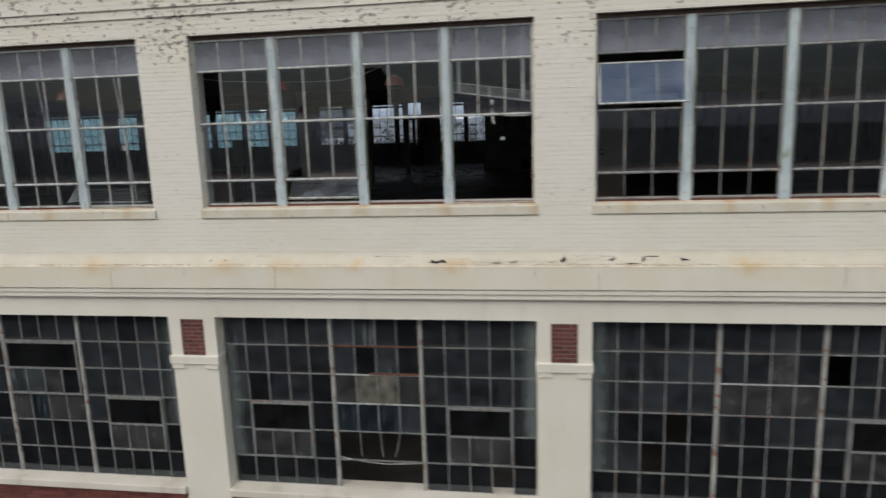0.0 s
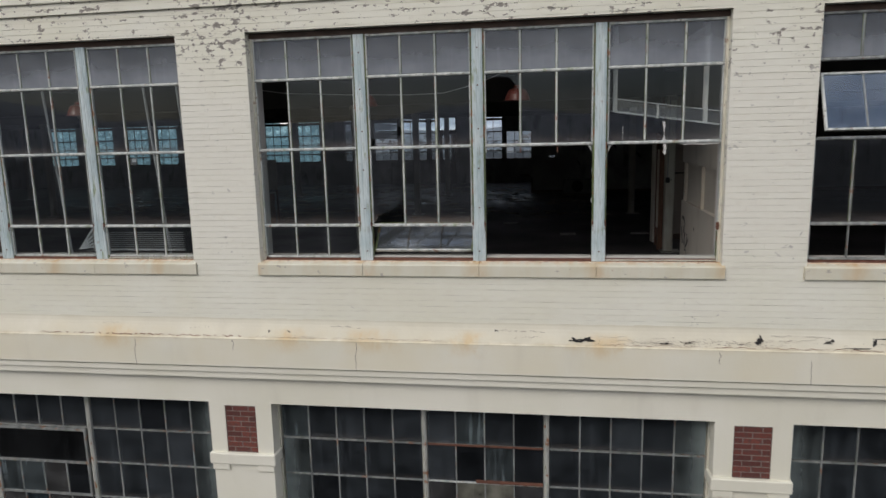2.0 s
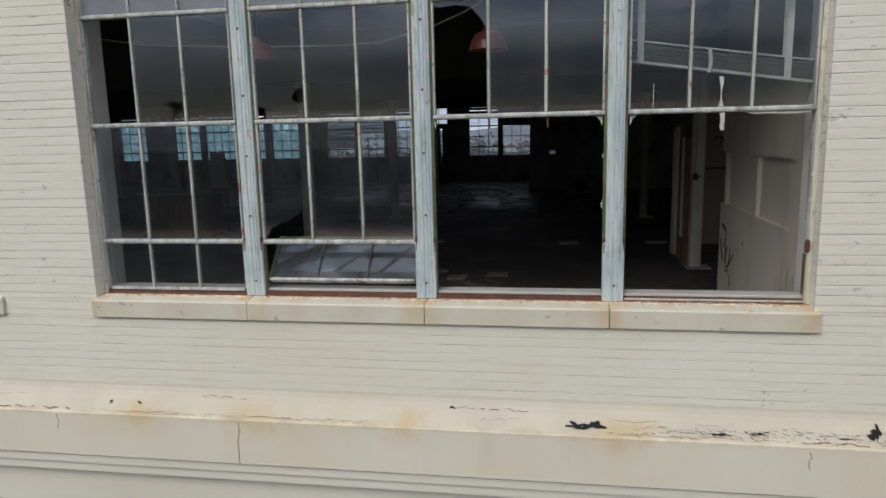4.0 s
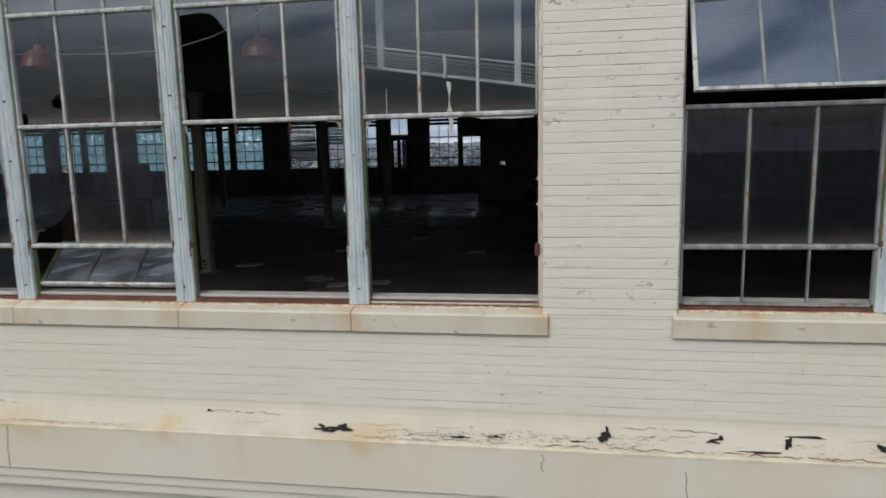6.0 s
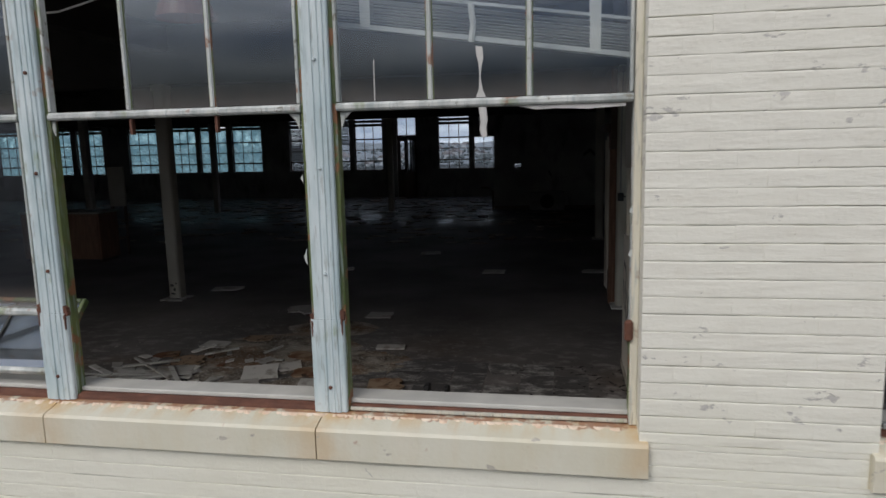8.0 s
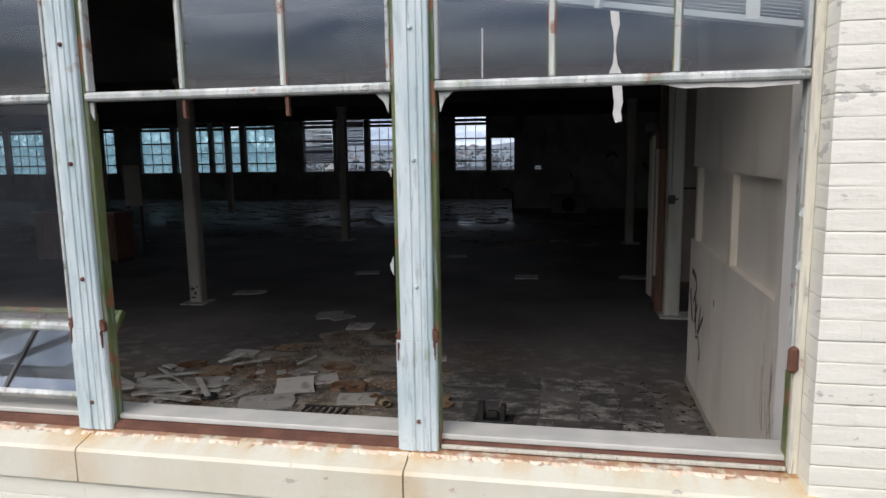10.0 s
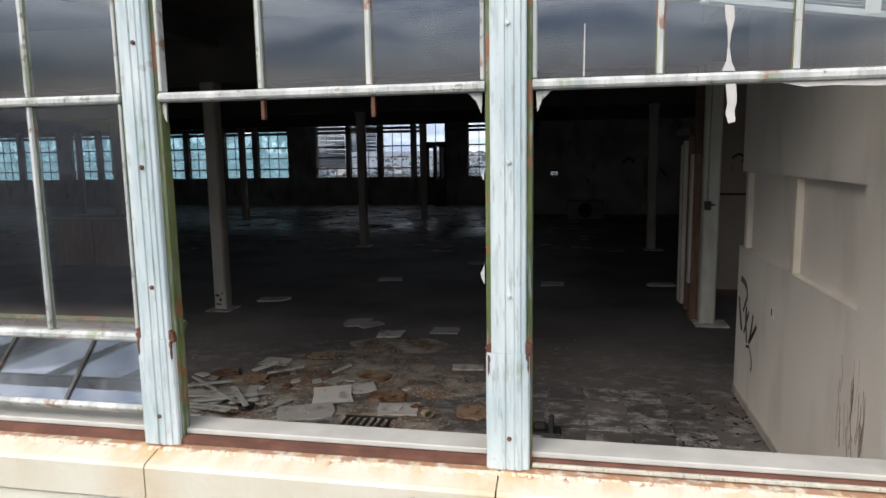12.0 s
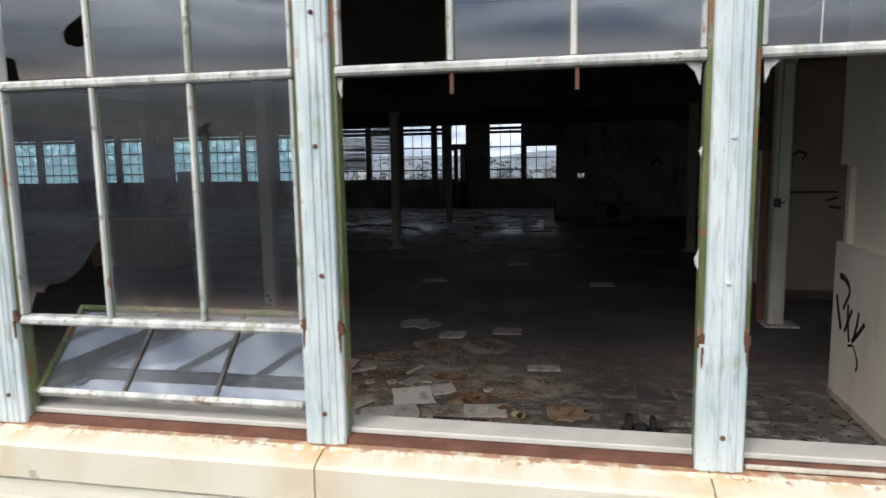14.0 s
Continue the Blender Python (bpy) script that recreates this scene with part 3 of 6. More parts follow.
# ---- mesh helpers ----
class Mesh:
    """Collects vertices and faces for one mesh."""

    def __init__(self):
        self.v, self.f = [], []

    def poly(self, pts):
        k = len(self.v)
        self.v += [tuple(p) for p in pts]
        self.f.append(tuple(range(k, k + len(pts))))
        return self

    def box(self, x0, x1, y0, y1, z0, z1, c=0.0):
        """A box, its edges cut by c."""
        if c <= 0:
            k = len(self.v)
            self.v += [(x, y, z) for z in (z0, z1) for y in (y0, y1) for x in (x0, x1)]
            self.f += [tuple(k + i for i in q) for q in ((0, 2, 3, 1), (4, 5, 7, 6), (0, 1, 5, 4), (2, 6, 7, 3), (0, 4, 6, 2), (1, 3, 7, 5))]
            return self
        bm = bmesh.new()
        bmesh.ops.create_cube(bm, size=1)
        for v in bm.verts:
            v.co = Vector(((x0, x1)[v.co.x > 0], (y0, y1)[v.co.y > 0], (z0, z1)[v.co.z > 0]))
        bmesh.ops.bevel(bm, geom=bm.edges[:], offset=c, segments=1, affect="EDGES")
        return self.add(bm)

    def add(self, bm, m=None):
        k = len(self.v)
        bm.verts.index_update()
        self.v += [tuple((m @ v.co) if m else v.co) for v in bm.verts]
        self.f += [tuple(k + v.index for v in f.verts) for f in bm.faces]
        bm.free()
        return self

    def extrude(self, profile, x0, x1):
        """A closed (y, z) outline drawn along x."""
        k, n = len(self.v), len(profile)
        self.v += [(x, y, z) for x in (x0, x1) for y, z in profile]
        self.f += [(k + i, k + (i + 1) % n, k + n + (i + 1) % n, k + n + i) for i in range(n)]
        self.f += [tuple(k + i for i in reversed(range(n))), tuple(k + n + i for i in range(n))]
        return self

    def upright(self, profile, z0, z1):
        """A closed (x, y) outline drawn up z."""
        k, n = len(self.v), len(profile)
        self.v += [(x, y, z) for z in (z0, z1) for x, y in profile]
        self.f += [(k + i, k + (i + 1) % n, k + n + (i + 1) % n, k + n + i) for i in range(n)]
        self.f += [tuple(k + i for i in reversed(range(n))), tuple(k + n + i for i in range(n))]
        return self

    def plate(self, outline, y0, y1):
        """A closed (x, z) outline with thickness along y."""
        k, n = len(self.v), len(outline)
        self.v += [(x, y, z) for y in (y0, y1) for x, z in outline]
        self.f += [(k + i, k + (i + 1) % n, k + n + (i + 1) % n, k + n + i) for i in range(n)]
        self.f += [tuple(k + i for i in reversed(range(n))), tuple(k + n + i for i in range(n))]
        return self

    def tube(self, pts, r, sides=8):
        """A round bar through the given points."""
        pts = [Vector(p) for p in pts]
        rings = []
        for i, p in enumerate(pts):
            d = (pts[min(i + 1, len(pts) - 1)] - pts[max(i - 1, 0)]).normalized()
            a = d.orthogonal().normalized()
            b = d.cross(a)
            k = len(self.v)
            self.v += [tuple(p + r * (math.cos(2 * math.pi * j / sides) * a + math.sin(2 * math.pi * j / sides) * b)) for j in range(sides)]
            rings.append(k)
        for a, b in zip(rings, rings[1:]):
            self.f += [(a + j, a + (j + 1) % sides, b + (j + 1) % sides, b + j) for j in range(sides)]
        self.f += [tuple(rings[0] + j for j in reversed(range(sides))), tuple(rings[-1] + j for j in range(sides))]
        return self

    def spin(self, profile, centre, sides=20):
        """A closed-free (radius, z) outline turned round z."""
        k, n = len(self.v), len(profile)
        for r, z in profile:
            self.v += [(centre[0] + r * math.cos(2 * math.pi * j / sides), centre[1] + r * math.sin(2 * math.pi * j / sides), centre[2] + z) for j in range(sides)]
        for i in range(n - 1):
            self.f += [(k + i * sides + j, k + i * sides + (j + 1) % sides, k + (i + 1) * sides + (j + 1) % sides, k + (i + 1) * sides + j) for j in range(sides)]
        return self

    def data(self, name, material):
        me = bpy.data.meshes.new(name)
        me.from_pydata(self.v, [], self.f)
        bm = bmesh.new()
        bm.from_mesh(me)
        bmesh.ops.recalc_face_normals(bm, faces=bm.faces[:])
        bm.to_mesh(me)
        bm.free()
        me.materials.append(material)
        return me


def thing(name, label, category, mesh=None, material=None, at=(0, 0, 0), group="", kind=""):
    ob = new(name, mesh.data(name, material) if mesh else None)
    ob.location = at
    return tagged(ob, label, category, group, kind)


def part(name, mesh, material, parent, label="", at=None):
    """One mesh under a thing or part; mesh is a Mesh or mesh data to share."""
    ob = new(name, mesh.data(name, material) if isinstance(mesh, Mesh) else mesh)
    ob.parent = parent
    if at is not None:
        ob.location = at
    return tagged(ob, label)


def no_shadow(ob):
    ob.visible_shadow = False
    return ob


rnd = random.Random(4)

# ---- plan ----
BAY, HALF, PIER = 6.1, 2.622, 0.428
X_LEFT, X_RIGHT, Y_FAR = -27.45, 15.25, 25.0
SILL_Z, HEAD_Z, CEIL_Z = 0.905, 3.565, 3.75
LOW_HEAD, LOW_SILL, GROUND = -0.885, -3.9, -5.2
BAYS = range(-4, 3)
PIERS = [BAY * i + BAY / 2 for i in range(-5, 3)]

# ---- ground and distance ----
g = Mesh()
g.box(-2500, 2500, -2500, 2500, GROUND - 1, GROUND)
thing("ground", "dark worn asphalt yard round the factory", "ground", g, M_GROUND, kind="structure")


def ridge(name, dist, height, a0, a1, seed, label, material, base=GROUND):
    """A long uneven hill round part of the horizon."""
    m, r = Mesh(), random.Random(seed)
    n, rows = 90, 6
    p = [r.uniform(0, 6.3) for _ in range(5)]
    for i in range(n + 1):
        a = radians(a0 + (a1 - a0) * i / n)
        h = height * (0.62 + 0.22 * math.sin(3 * a + p[0]) + 0.16 * math.sin(7.3 * a + p[1]) + 0.07 * math.sin(19 * a + p[2]) + 0.03 * math.sin(47 * a + p[3]) + r.uniform(-0.015, 0.015))
        for j in range(rows + 1):
            u = j / rows
            d = dist * (1 + 0.9 * u)
            m.v.append((d * math.sin(a), d * math.cos(a), base - 0.5 + h * math.sin(u * math.pi / 2) ** 1.3))
    for i in range(n):
        for j in range(rows):
            k = i * (rows + 1) + j
            m.f.append((k, k + 1, k + rows + 2, k + rows + 1))
    return thing(name, label, "hill", m, material, kind="structure")


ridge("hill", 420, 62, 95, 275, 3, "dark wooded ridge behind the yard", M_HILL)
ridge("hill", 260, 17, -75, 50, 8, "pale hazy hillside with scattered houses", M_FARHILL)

# ---- front wall ----
core = Mesh()
for p in PIERS:
    a, b = max(p - PIER + 0.006, X_LEFT), min(p + PIER - 0.006, X_RIGHT)
    core.box(a, b, 0.009, 0.37, -0.30, HEAD_Z)
for i in BAYS:
    core.box(BAY * i - HALF + 0.006, BAY * i + HALF - 0.006, 0.009, 0.24, -0.30, 0.90)
core.box(X_LEFT, X_RIGHT, 0.009, 0.37, HEAD_Z + 0.004, 3.86)
core.box(X_LEFT, X_RIGHT, -0.0255, 0.37, 3.86, 3.99)
core.box(X_LEFT, X_RIGHT, -0.0555, 0.37, 3.99, 4.268)
wall_front = thing("wall_front", "cream painted brick factory wall with flaking paint", "wall", core, M_BRICK, kind="structure")

part("coping", Mesh().box(X_LEFT - 0.05, X_RIGHT + 0.05, -0.11, 0.42, 4.27, 4.36, 0.012), M_COPING, wall_front, "dark blue metal coping")

# the plaster lining of the piers and breast inside
lining = Mesh()
for p in PIERS:
    lining.box(p - PIER - 0.002, p + PIER + 0.002, 0.186, 0.385, 0.0, HEAD_Z - 0.002)
for i in BAYS:
    lining.box(BAY * i - HALF + 0.002, BAY * i + HALF - 0.002, 0.242, 0.262, 0.0, 0.93)
lining.box(X_LEFT, X_RIGHT, 0.373, 0.39, HEAD_Z - 0.06, CEIL_Z)
part("lining", lining, M_INNER, wall_front, "grey white plaster lining")

# the ledge between the storeys
ledge = Mesh()
ledge.extrude([(0.06, 0.24), (0.002, 0.24), (-0.003, 0.20), (-0.014, 0.165), (-0.032, 0.125), (-0.055, 0.08), (-0.078, 0.035), (-0.092, 0.012), (-0.095, 0.002), (-0.112, 0.0), (-0.115, -0.006),
               (-0.115, -0.356), (-0.105, -0.360), (-0.070, -0.352), (-0.067, -0.372), (-0.088, -0.378), (-0.088, -0.440), (-0.080, -0.444), (-0.050, -0.438), (-0.048, -0.448), (-0.060, -0.454),
               (-0.060, -0.525), (-0.052, -0.529), (0.026, -0.521), (0.030, -0.535), (0.03, -0.62), (0.03, LOW_HEAD), (0.42, LOW_HEAD), (0.42, -0.305), (0.06, -0.305)], X_LEFT, X_RIGHT)
ledge_ob = thing("ledge", "cream stucco ledge with rust stains and cracks", "ledge", ledge, M_STUCCO, kind="structure")

# broken places on the sloping top of the ledge
def blot(x, w, h, u, seed):
    """An uneven hole lying on the ledge's slope; u: how far down the slope."""
    r = random.Random(seed)
    y0, z0 = -0.022 - 0.066 * u, 0.145 - 0.125 * u
    pts = []
    n = 26
    lobes = [(r.randint(2, 5), r.uniform(0, 6.3), r.uniform(0.10, 0.28)) for _ in range(3)]
    for k in range(n):
        a = 2 * math.pi * k / n
        q = 0.72 + sum(g * math.sin(f * a + p) for f, p, g in lobes) + r.uniform(-0.14, 0.14)
        dx, dv = w / 2 * max(0.18, q) * math.cos(a), h / 2 * max(0.18, q) * math.sin(a)
        pts.append((x + dx, y0 + dv * 0.45 - 0.006, z0 + dv * 0.89 + 0.003))
    return Mesh().poly(pts)


for k, (x, w, h, u) in enumerate(((1.08, 0.16, 0.055, 0.68), (1.21, 0.15, 0.075, 0.62), (1.13, 0.10, 0.03, 0.8), (3.02, 0.085, 0.085, 0.5), (3.05, 0.04, 0.13, 0.35), (3.72, 0.11, 0.035, 0.45),
                                  (3.77, 0.03, 0.06, 0.3), (4.18, 0.06, 0.10, 0.4), (4.30, 0.30, 0.022, 0.1), (4.02, 0.34, 0.02, 0.85), (0.19, 0.05, 0.025, 0.05), (4.75, 0.16, 0.05, 0.45),
                                  (2.05, 0.16, 0.022, 0.8), (2.3, 0.12, 0.016, 0.7),
                                  (-2.3, 0.06, 0.018, 0.5), (-2.55, 0.03, 0.03, 0.5), (2.85, 0.12, 0.010, 0.75))):
    part("broken_patch", blot(x, w, h, u, k), M_BLACK, ledge_ob, "dark hole in the stucco")
def crack_line(x0, x1, u0, u1, width, seed):
    """A thin uneven crack along the ledge's slope."""
    r, m, pts = random.Random(seed), Mesh(), []
    n = max(4, int((x1 - x0) / 0.035))
    for k in range(n + 1):
        u = u0 + (u1 - u0) * k / n + r.uniform(-0.07, 0.07)
        pts.append((x0 + (x1 - x0) * k / n, -0.022 - 0.066 * u - 0.0055, 0.145 - 0.125 * u + 0.003))
    for k, (a, b) in enumerate(zip(pts, pts[1:])):
        if r.random() < 0.22:
            continue
        h = width * r.uniform(0.3, 1.2)
        m.poly([(a[0], a[1], a[2] - h), (b[0], b[1], b[2] - h), (b[0], b[1] + 0.001, b[2] + h), (a[0], a[1] + 0.001, a[2] + h)])
    return m


r = random.Random(77)
for k in range(46):
    x = r.uniform(1.3, 4.9) if k < 32 else r.uniform(-5.5, 7.5)
    u = r.uniform(0.35, 1.0) if k < 32 else r.uniform(0.0, 1.0)
    part("crack", crack_line(x, x + r.uniform(0.08, 0.34), u, u + r.uniform(-0.15, 0.15), 0.0008, 300 + k), M_DARKWOOD, ledge_ob, "hairline crack in the stucco")
flecks, r = Mesh(), random.Random(83)
for k in range(230):
    x = r.gauss(2.25, 0.36) if k < 170 else r.uniform(1.3, 5.0)
    u = min(1.0, max(0.2, r.gauss(0.72, 0.16)))
    w, h, lean = r.uniform(0.004, 0.024), r.uniform(0.0005, 0.0019), r.uniform(-0.009, 0.009)
    y0, z0 = -0.022 - 0.066 * u - 0.0058, 0.145 - 0.125 * u + 0.003
    flecks.poly([(x - w, y0, z0 - lean), (x - 0.2 * w, y0 - 0.45 * h, z0 - 0.9 * h), (x + w, y0, z0 + lean), (x + 0.1 * w, y0 + 0.45 * h, z0 + 0.9 * h)])
tagged(part("crazing", flecks, M_DARKWOOD, ledge_ob, "dark crazing in the flaking paint"), kind="stuff")
for x0, x1 in ((-1.78, -1.42), (0.22, 0.78), (3.15, 3.75)):
    part("crack", crack_line(x0, x1, 0.0, 0.06, 0.0022, int(x0 * 10) + 700), M_DARKWOOD, ledge_ob, "hairline crack in the stucco")
for x0, x1 in ((-9, -6.2), (-5.6, -2.9), (-2.7, -0.4), (1.3, 2.4), (2.5, 5.2), (5.4, 9)):
    part("crack", crack_line(x0, x1, 1.0, 1.0, 0.0055 if -6 < x1 < -2 else 0.0034 if x0 == 2.5 else 0.0018, int(x0 * 10) + 500), M_WOOD, ledge_ob, "rusty crack along the ledge")
for x, z0, z1 in ((-1.46, -0.36, -0.02), (-4.3, -0.36, -0.03), (-3.0, -0.15, -0.02), (2.62, -0.16, -0.03), (3.55, -0.36, -0.1), (-6.6, -0.36, -0.02), (6.9, -0.3, 0.0)):
    c = Mesh()
    zs = [z0 + (z1 - z0) * k / 8 for k in range(9)]
    off = [rnd.uniform(-0.012, 0.012) for _ in zs]
    for k in range(8):
        c.poly([(x + off[k] - 0.0025, -0.1165, zs[k]), (x + off[k] + 0.0025, -0.1165, zs[k]), (x + off[k + 1] + 0.0025, -0.1165, zs[k + 1]), (x + off[k + 1] - 0.0025, -0.1165, zs[k + 1])])
    part("crack", c, M_DARKWOOD, ledge_ob, "hairline crack in the stucco")

# sills of the upper windows
for i in BAYS:
    sill = Mesh()
    cuts = [-2.645, -1.36, 0.0, 1.30, 2.655]
    for k, (a, b) in enumerate(zip(cuts, cuts[1:])):
        x0, x1 = BAY * i + a + (0.003 if k else 0), BAY * i + b - (0.003 if k < 3 else 0)
        sill.extrude([(-0.026, 0.765), (-0.032, 0.77), (-0.032, 0.893), (-0.022, 0.905), (0.075, 0.928), (0.16, 0.93), (0.16, 0.765)], x0, x1)
    thing("window_sill", "cream painted stone sill stained orange by rust", "sill", sill, M_SILL, kind="structure")

# crumbling paint along the back edge of the sills
M_CRUST = plain("paint_crust", (0.66, 0.46, 0.32), (0.84, 0.73, 0.60), 14, 0.8)
for i in (-1, 0, 1):
    crust, r = Mesh(), random.Random(900 + i)
    x = -HALF + 0.02
    while x < HALF - 0.05:
        w, y0, y1 = r.uniform(0.010, 0.045), r.uniform(0.044, 0.066), 0.0775
        n = len(crust.v)
        z0, z1 = 0.9205 + (y0 - 0.045) * 0.22, 0.929
        crust.v += [(BAY * i + x, y0 + 0.006, z0), (BAY * i + x + w * 0.5, y0, z0), (BAY * i + x + w, y0 + r.uniform(0, 0.012), z0 + 0.001), (BAY * i + x + w, y1, z1), (BAY * i + x, y1, z1),
                    (BAY * i + x + w * r.uniform(0.3, 0.7), (y0 + y1) / 2, z1 + r.uniform(0.001, 0.006))]
        crust.f += [(n + a, n + (a + 1) % 5, n + 5) for a in range(5)]
        x += w + (r.uniform(-0.004, 0.003) if r.random() < 0.8 else r.uniform(0.01, 0.05))
    tagged(thing("paint_crust", "crumbling pinkish flakes of paint along the sill", "paint flakes", crust, M_CRUST), kind="stuff")

# ---- lower storey ----
for p in PIERS:
    pil = Mesh()
    pil.box(p - 0.405, p + 0.405, 0.03, 0.45, GROUND, -1.70, 0.006)
    pil.box(p - 0.415, p - 0.205, 0.0305, 0.45, -1.56, LOW_HEAD + 0.004)
    pil.box(p + 0.205, p + 0.415, 0.0305, 0.45, -1.56, LOW_HEAD + 0.004)
    pil.box(p - 0.205, p + 0.205, 0.0305, 0.45, -0.925, LOW_HEAD + 0.004)
    pil.box(p - 0.205, p + 0.205, 0.062, 0.45, -1.56, -0.925)
    post = thing("pilaster", "white painted stucco pilaster with a small red brick panel", "pilaster", pil, M_STUCCO, kind="structure", group="pilasters of the lower storey")
    part("capital", Mesh().box(p - 0.44, p + 0.44, -0.015, 0.45, -1.705, -1.555, 0.012), M_STUCCO, post)
    for s in (-1, 1):
        part("bracket", Mesh().box(p + s * 0.30 - 0.115, p + s * 0.30 + 0.115, 0.0, 0.1, -1.79, -1.70, 0.008), M_STUCCO, post)
    part("mortar", Mesh().box(p - 0.204, p + 0.204, 0.0405, 0.0615, -1.553, -0.927), M_MORTAR, post, "pale mortar bed")
    if abs(p) < 10:
        for r in range(9):
            z = -1.548 + r * 0.0685
            xs = (-0.204, -0.105, 0.105, 0.204) if r % 2 == 0 else (-0.204, -0.002, 0.204)
            for a, b in zip(xs, xs[1:]):
                part("brick", Mesh().box(p + a + 0.005, p + b - 0.005, 0.036 + rnd.uniform(0, 0.004), 0.06, z + 0.004, z + 0.0625, 0.003), M_RED, post)

for i in BAYS:
    m = Mesh()
    m.extrude([(-0.03, -4.085), (-0.03, -3.975), (-0.02, -3.965), (0.26, -3.935), (0.45, -3.935), (0.45, -4.085)], BAY * i - 2.643, BAY * i + 2.643)
    thing("window_sill", "cream painted concrete sill streaked with dirt", "sill", m, M_LOWSILL, kind="structure")
base = Mesh()
for i in BAYS:
    base.box(BAY * i - 2.643, BAY * i + 2.643, 0.075, 0.45, GROUND, -4.086)
base_ob = thing("wall_base", "dark red brick wall under the lower windows", "wall", base, M_MORTAR, kind="structure")
rows = Mesh()
for i in (-1, 0, 1):
    for r in range(15):
        z = -4.160 - 0.0735 * r
        x = BAY * i - 2.64 - (0.11 if r % 2 else 0)
        while x < BAY * i + 2.64:
            a, b = max(x, BAY * i - 2.64), min(x + 0.21, BAY * i + 2.64)
            if b - a > 0.03:
                rows.box(a + 0.004, b - 0.004, 0.062 + rnd.uniform(0, 0.004), 0.076, z + 0.004, z + 0.068)
            x += 0.22
tagged(part("brickwork", rows, M_REDWALL, base_ob), kind="stuff")

# ---- inside: floors, ceilings, far wall ----
fl = Mesh().box(X_LEFT, X_RIGHT, 0.262, Y_FAR, -0.30, 0.0)
thing("floor", "dirty worn concrete floor with flaking paint and puddles", "floor", fl, M_FLOOR, kind="structure")
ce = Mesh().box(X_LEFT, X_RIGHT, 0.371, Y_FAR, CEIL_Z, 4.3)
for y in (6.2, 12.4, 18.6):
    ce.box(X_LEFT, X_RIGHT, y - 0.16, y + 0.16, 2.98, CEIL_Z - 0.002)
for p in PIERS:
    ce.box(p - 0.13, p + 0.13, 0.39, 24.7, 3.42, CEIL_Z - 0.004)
thing("ceiling", "stained concrete ceiling with beams, its colour darkened for shade", "ceiling", ce, M_CEIL, kind="structure")
# Unseen end walls, added to close both storeys and keep them dark.
for nm, a, b in (("wall_west", X_LEFT - 0.3, X_LEFT), ("wall_east", X_RIGHT, X_RIGHT + 0.3)):
    thing(nm, "plain dirty plastered end wall, unseen, closing the hall", "wall", Mesh().box(a, b, 0.0, Y_FAR + 0.3, GROUND, 4.4), M_FARWALL, kind="structure")

# far openings: x0, x1, kind
FAR = [(-25.35, -23.72, "teal"), (-23.42, -21.62, "teal"), (-20.85, -19.62, "teal"), (-19.36, -18.02, "teal"), (-16.75, -15.28, "teal"), (-15.03, -13.48, "teal"),
       (-13.30, -12.02, "teal"), (-11.78, -10.40, "teal"), (-9.15, -7.82, "clear"), (-7.66, -6.46, "clear"), (-6.27, -5.03, "clear"), (-4.86, -4.58, "clear"),
       (-4.44, -3.60, "door"), (-2.70, -1.38, "clear"), (-1.24, 0.0, "short"), (0.35, 1.6, "clear")]
FZ0, FZ1, FTOP = 1.12, 3.07, 3.42
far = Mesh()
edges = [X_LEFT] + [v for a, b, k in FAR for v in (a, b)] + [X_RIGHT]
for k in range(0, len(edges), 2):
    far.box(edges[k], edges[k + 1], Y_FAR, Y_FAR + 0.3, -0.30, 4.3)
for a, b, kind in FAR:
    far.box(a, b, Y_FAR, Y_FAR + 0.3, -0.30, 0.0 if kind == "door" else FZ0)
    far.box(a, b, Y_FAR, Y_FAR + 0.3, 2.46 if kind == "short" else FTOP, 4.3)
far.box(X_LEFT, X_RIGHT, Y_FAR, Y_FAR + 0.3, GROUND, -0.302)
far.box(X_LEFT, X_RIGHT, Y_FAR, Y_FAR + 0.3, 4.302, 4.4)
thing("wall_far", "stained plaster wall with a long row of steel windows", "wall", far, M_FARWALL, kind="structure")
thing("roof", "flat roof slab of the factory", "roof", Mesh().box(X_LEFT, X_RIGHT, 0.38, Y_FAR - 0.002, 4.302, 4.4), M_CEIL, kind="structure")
# Unseen floor in the dark ceiling colour, so the lower storey stays dark.
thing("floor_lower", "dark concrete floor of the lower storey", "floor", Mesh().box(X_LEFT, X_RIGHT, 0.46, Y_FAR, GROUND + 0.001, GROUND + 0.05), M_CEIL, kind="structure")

pane_cache = {}


def shared_pane(w, h, mat):
    """Mesh data of a pane of that size, centred, made once."""
    key = (round(w, 3), round(h, 3), mat.name)
    if key not in pane_cache:
        pane_cache[key] = Mesh().box(-w / 2, w / 2, -0.002, 0.002, -h / 2, h / 2).data("pane", mat)
    return pane_cache[key]


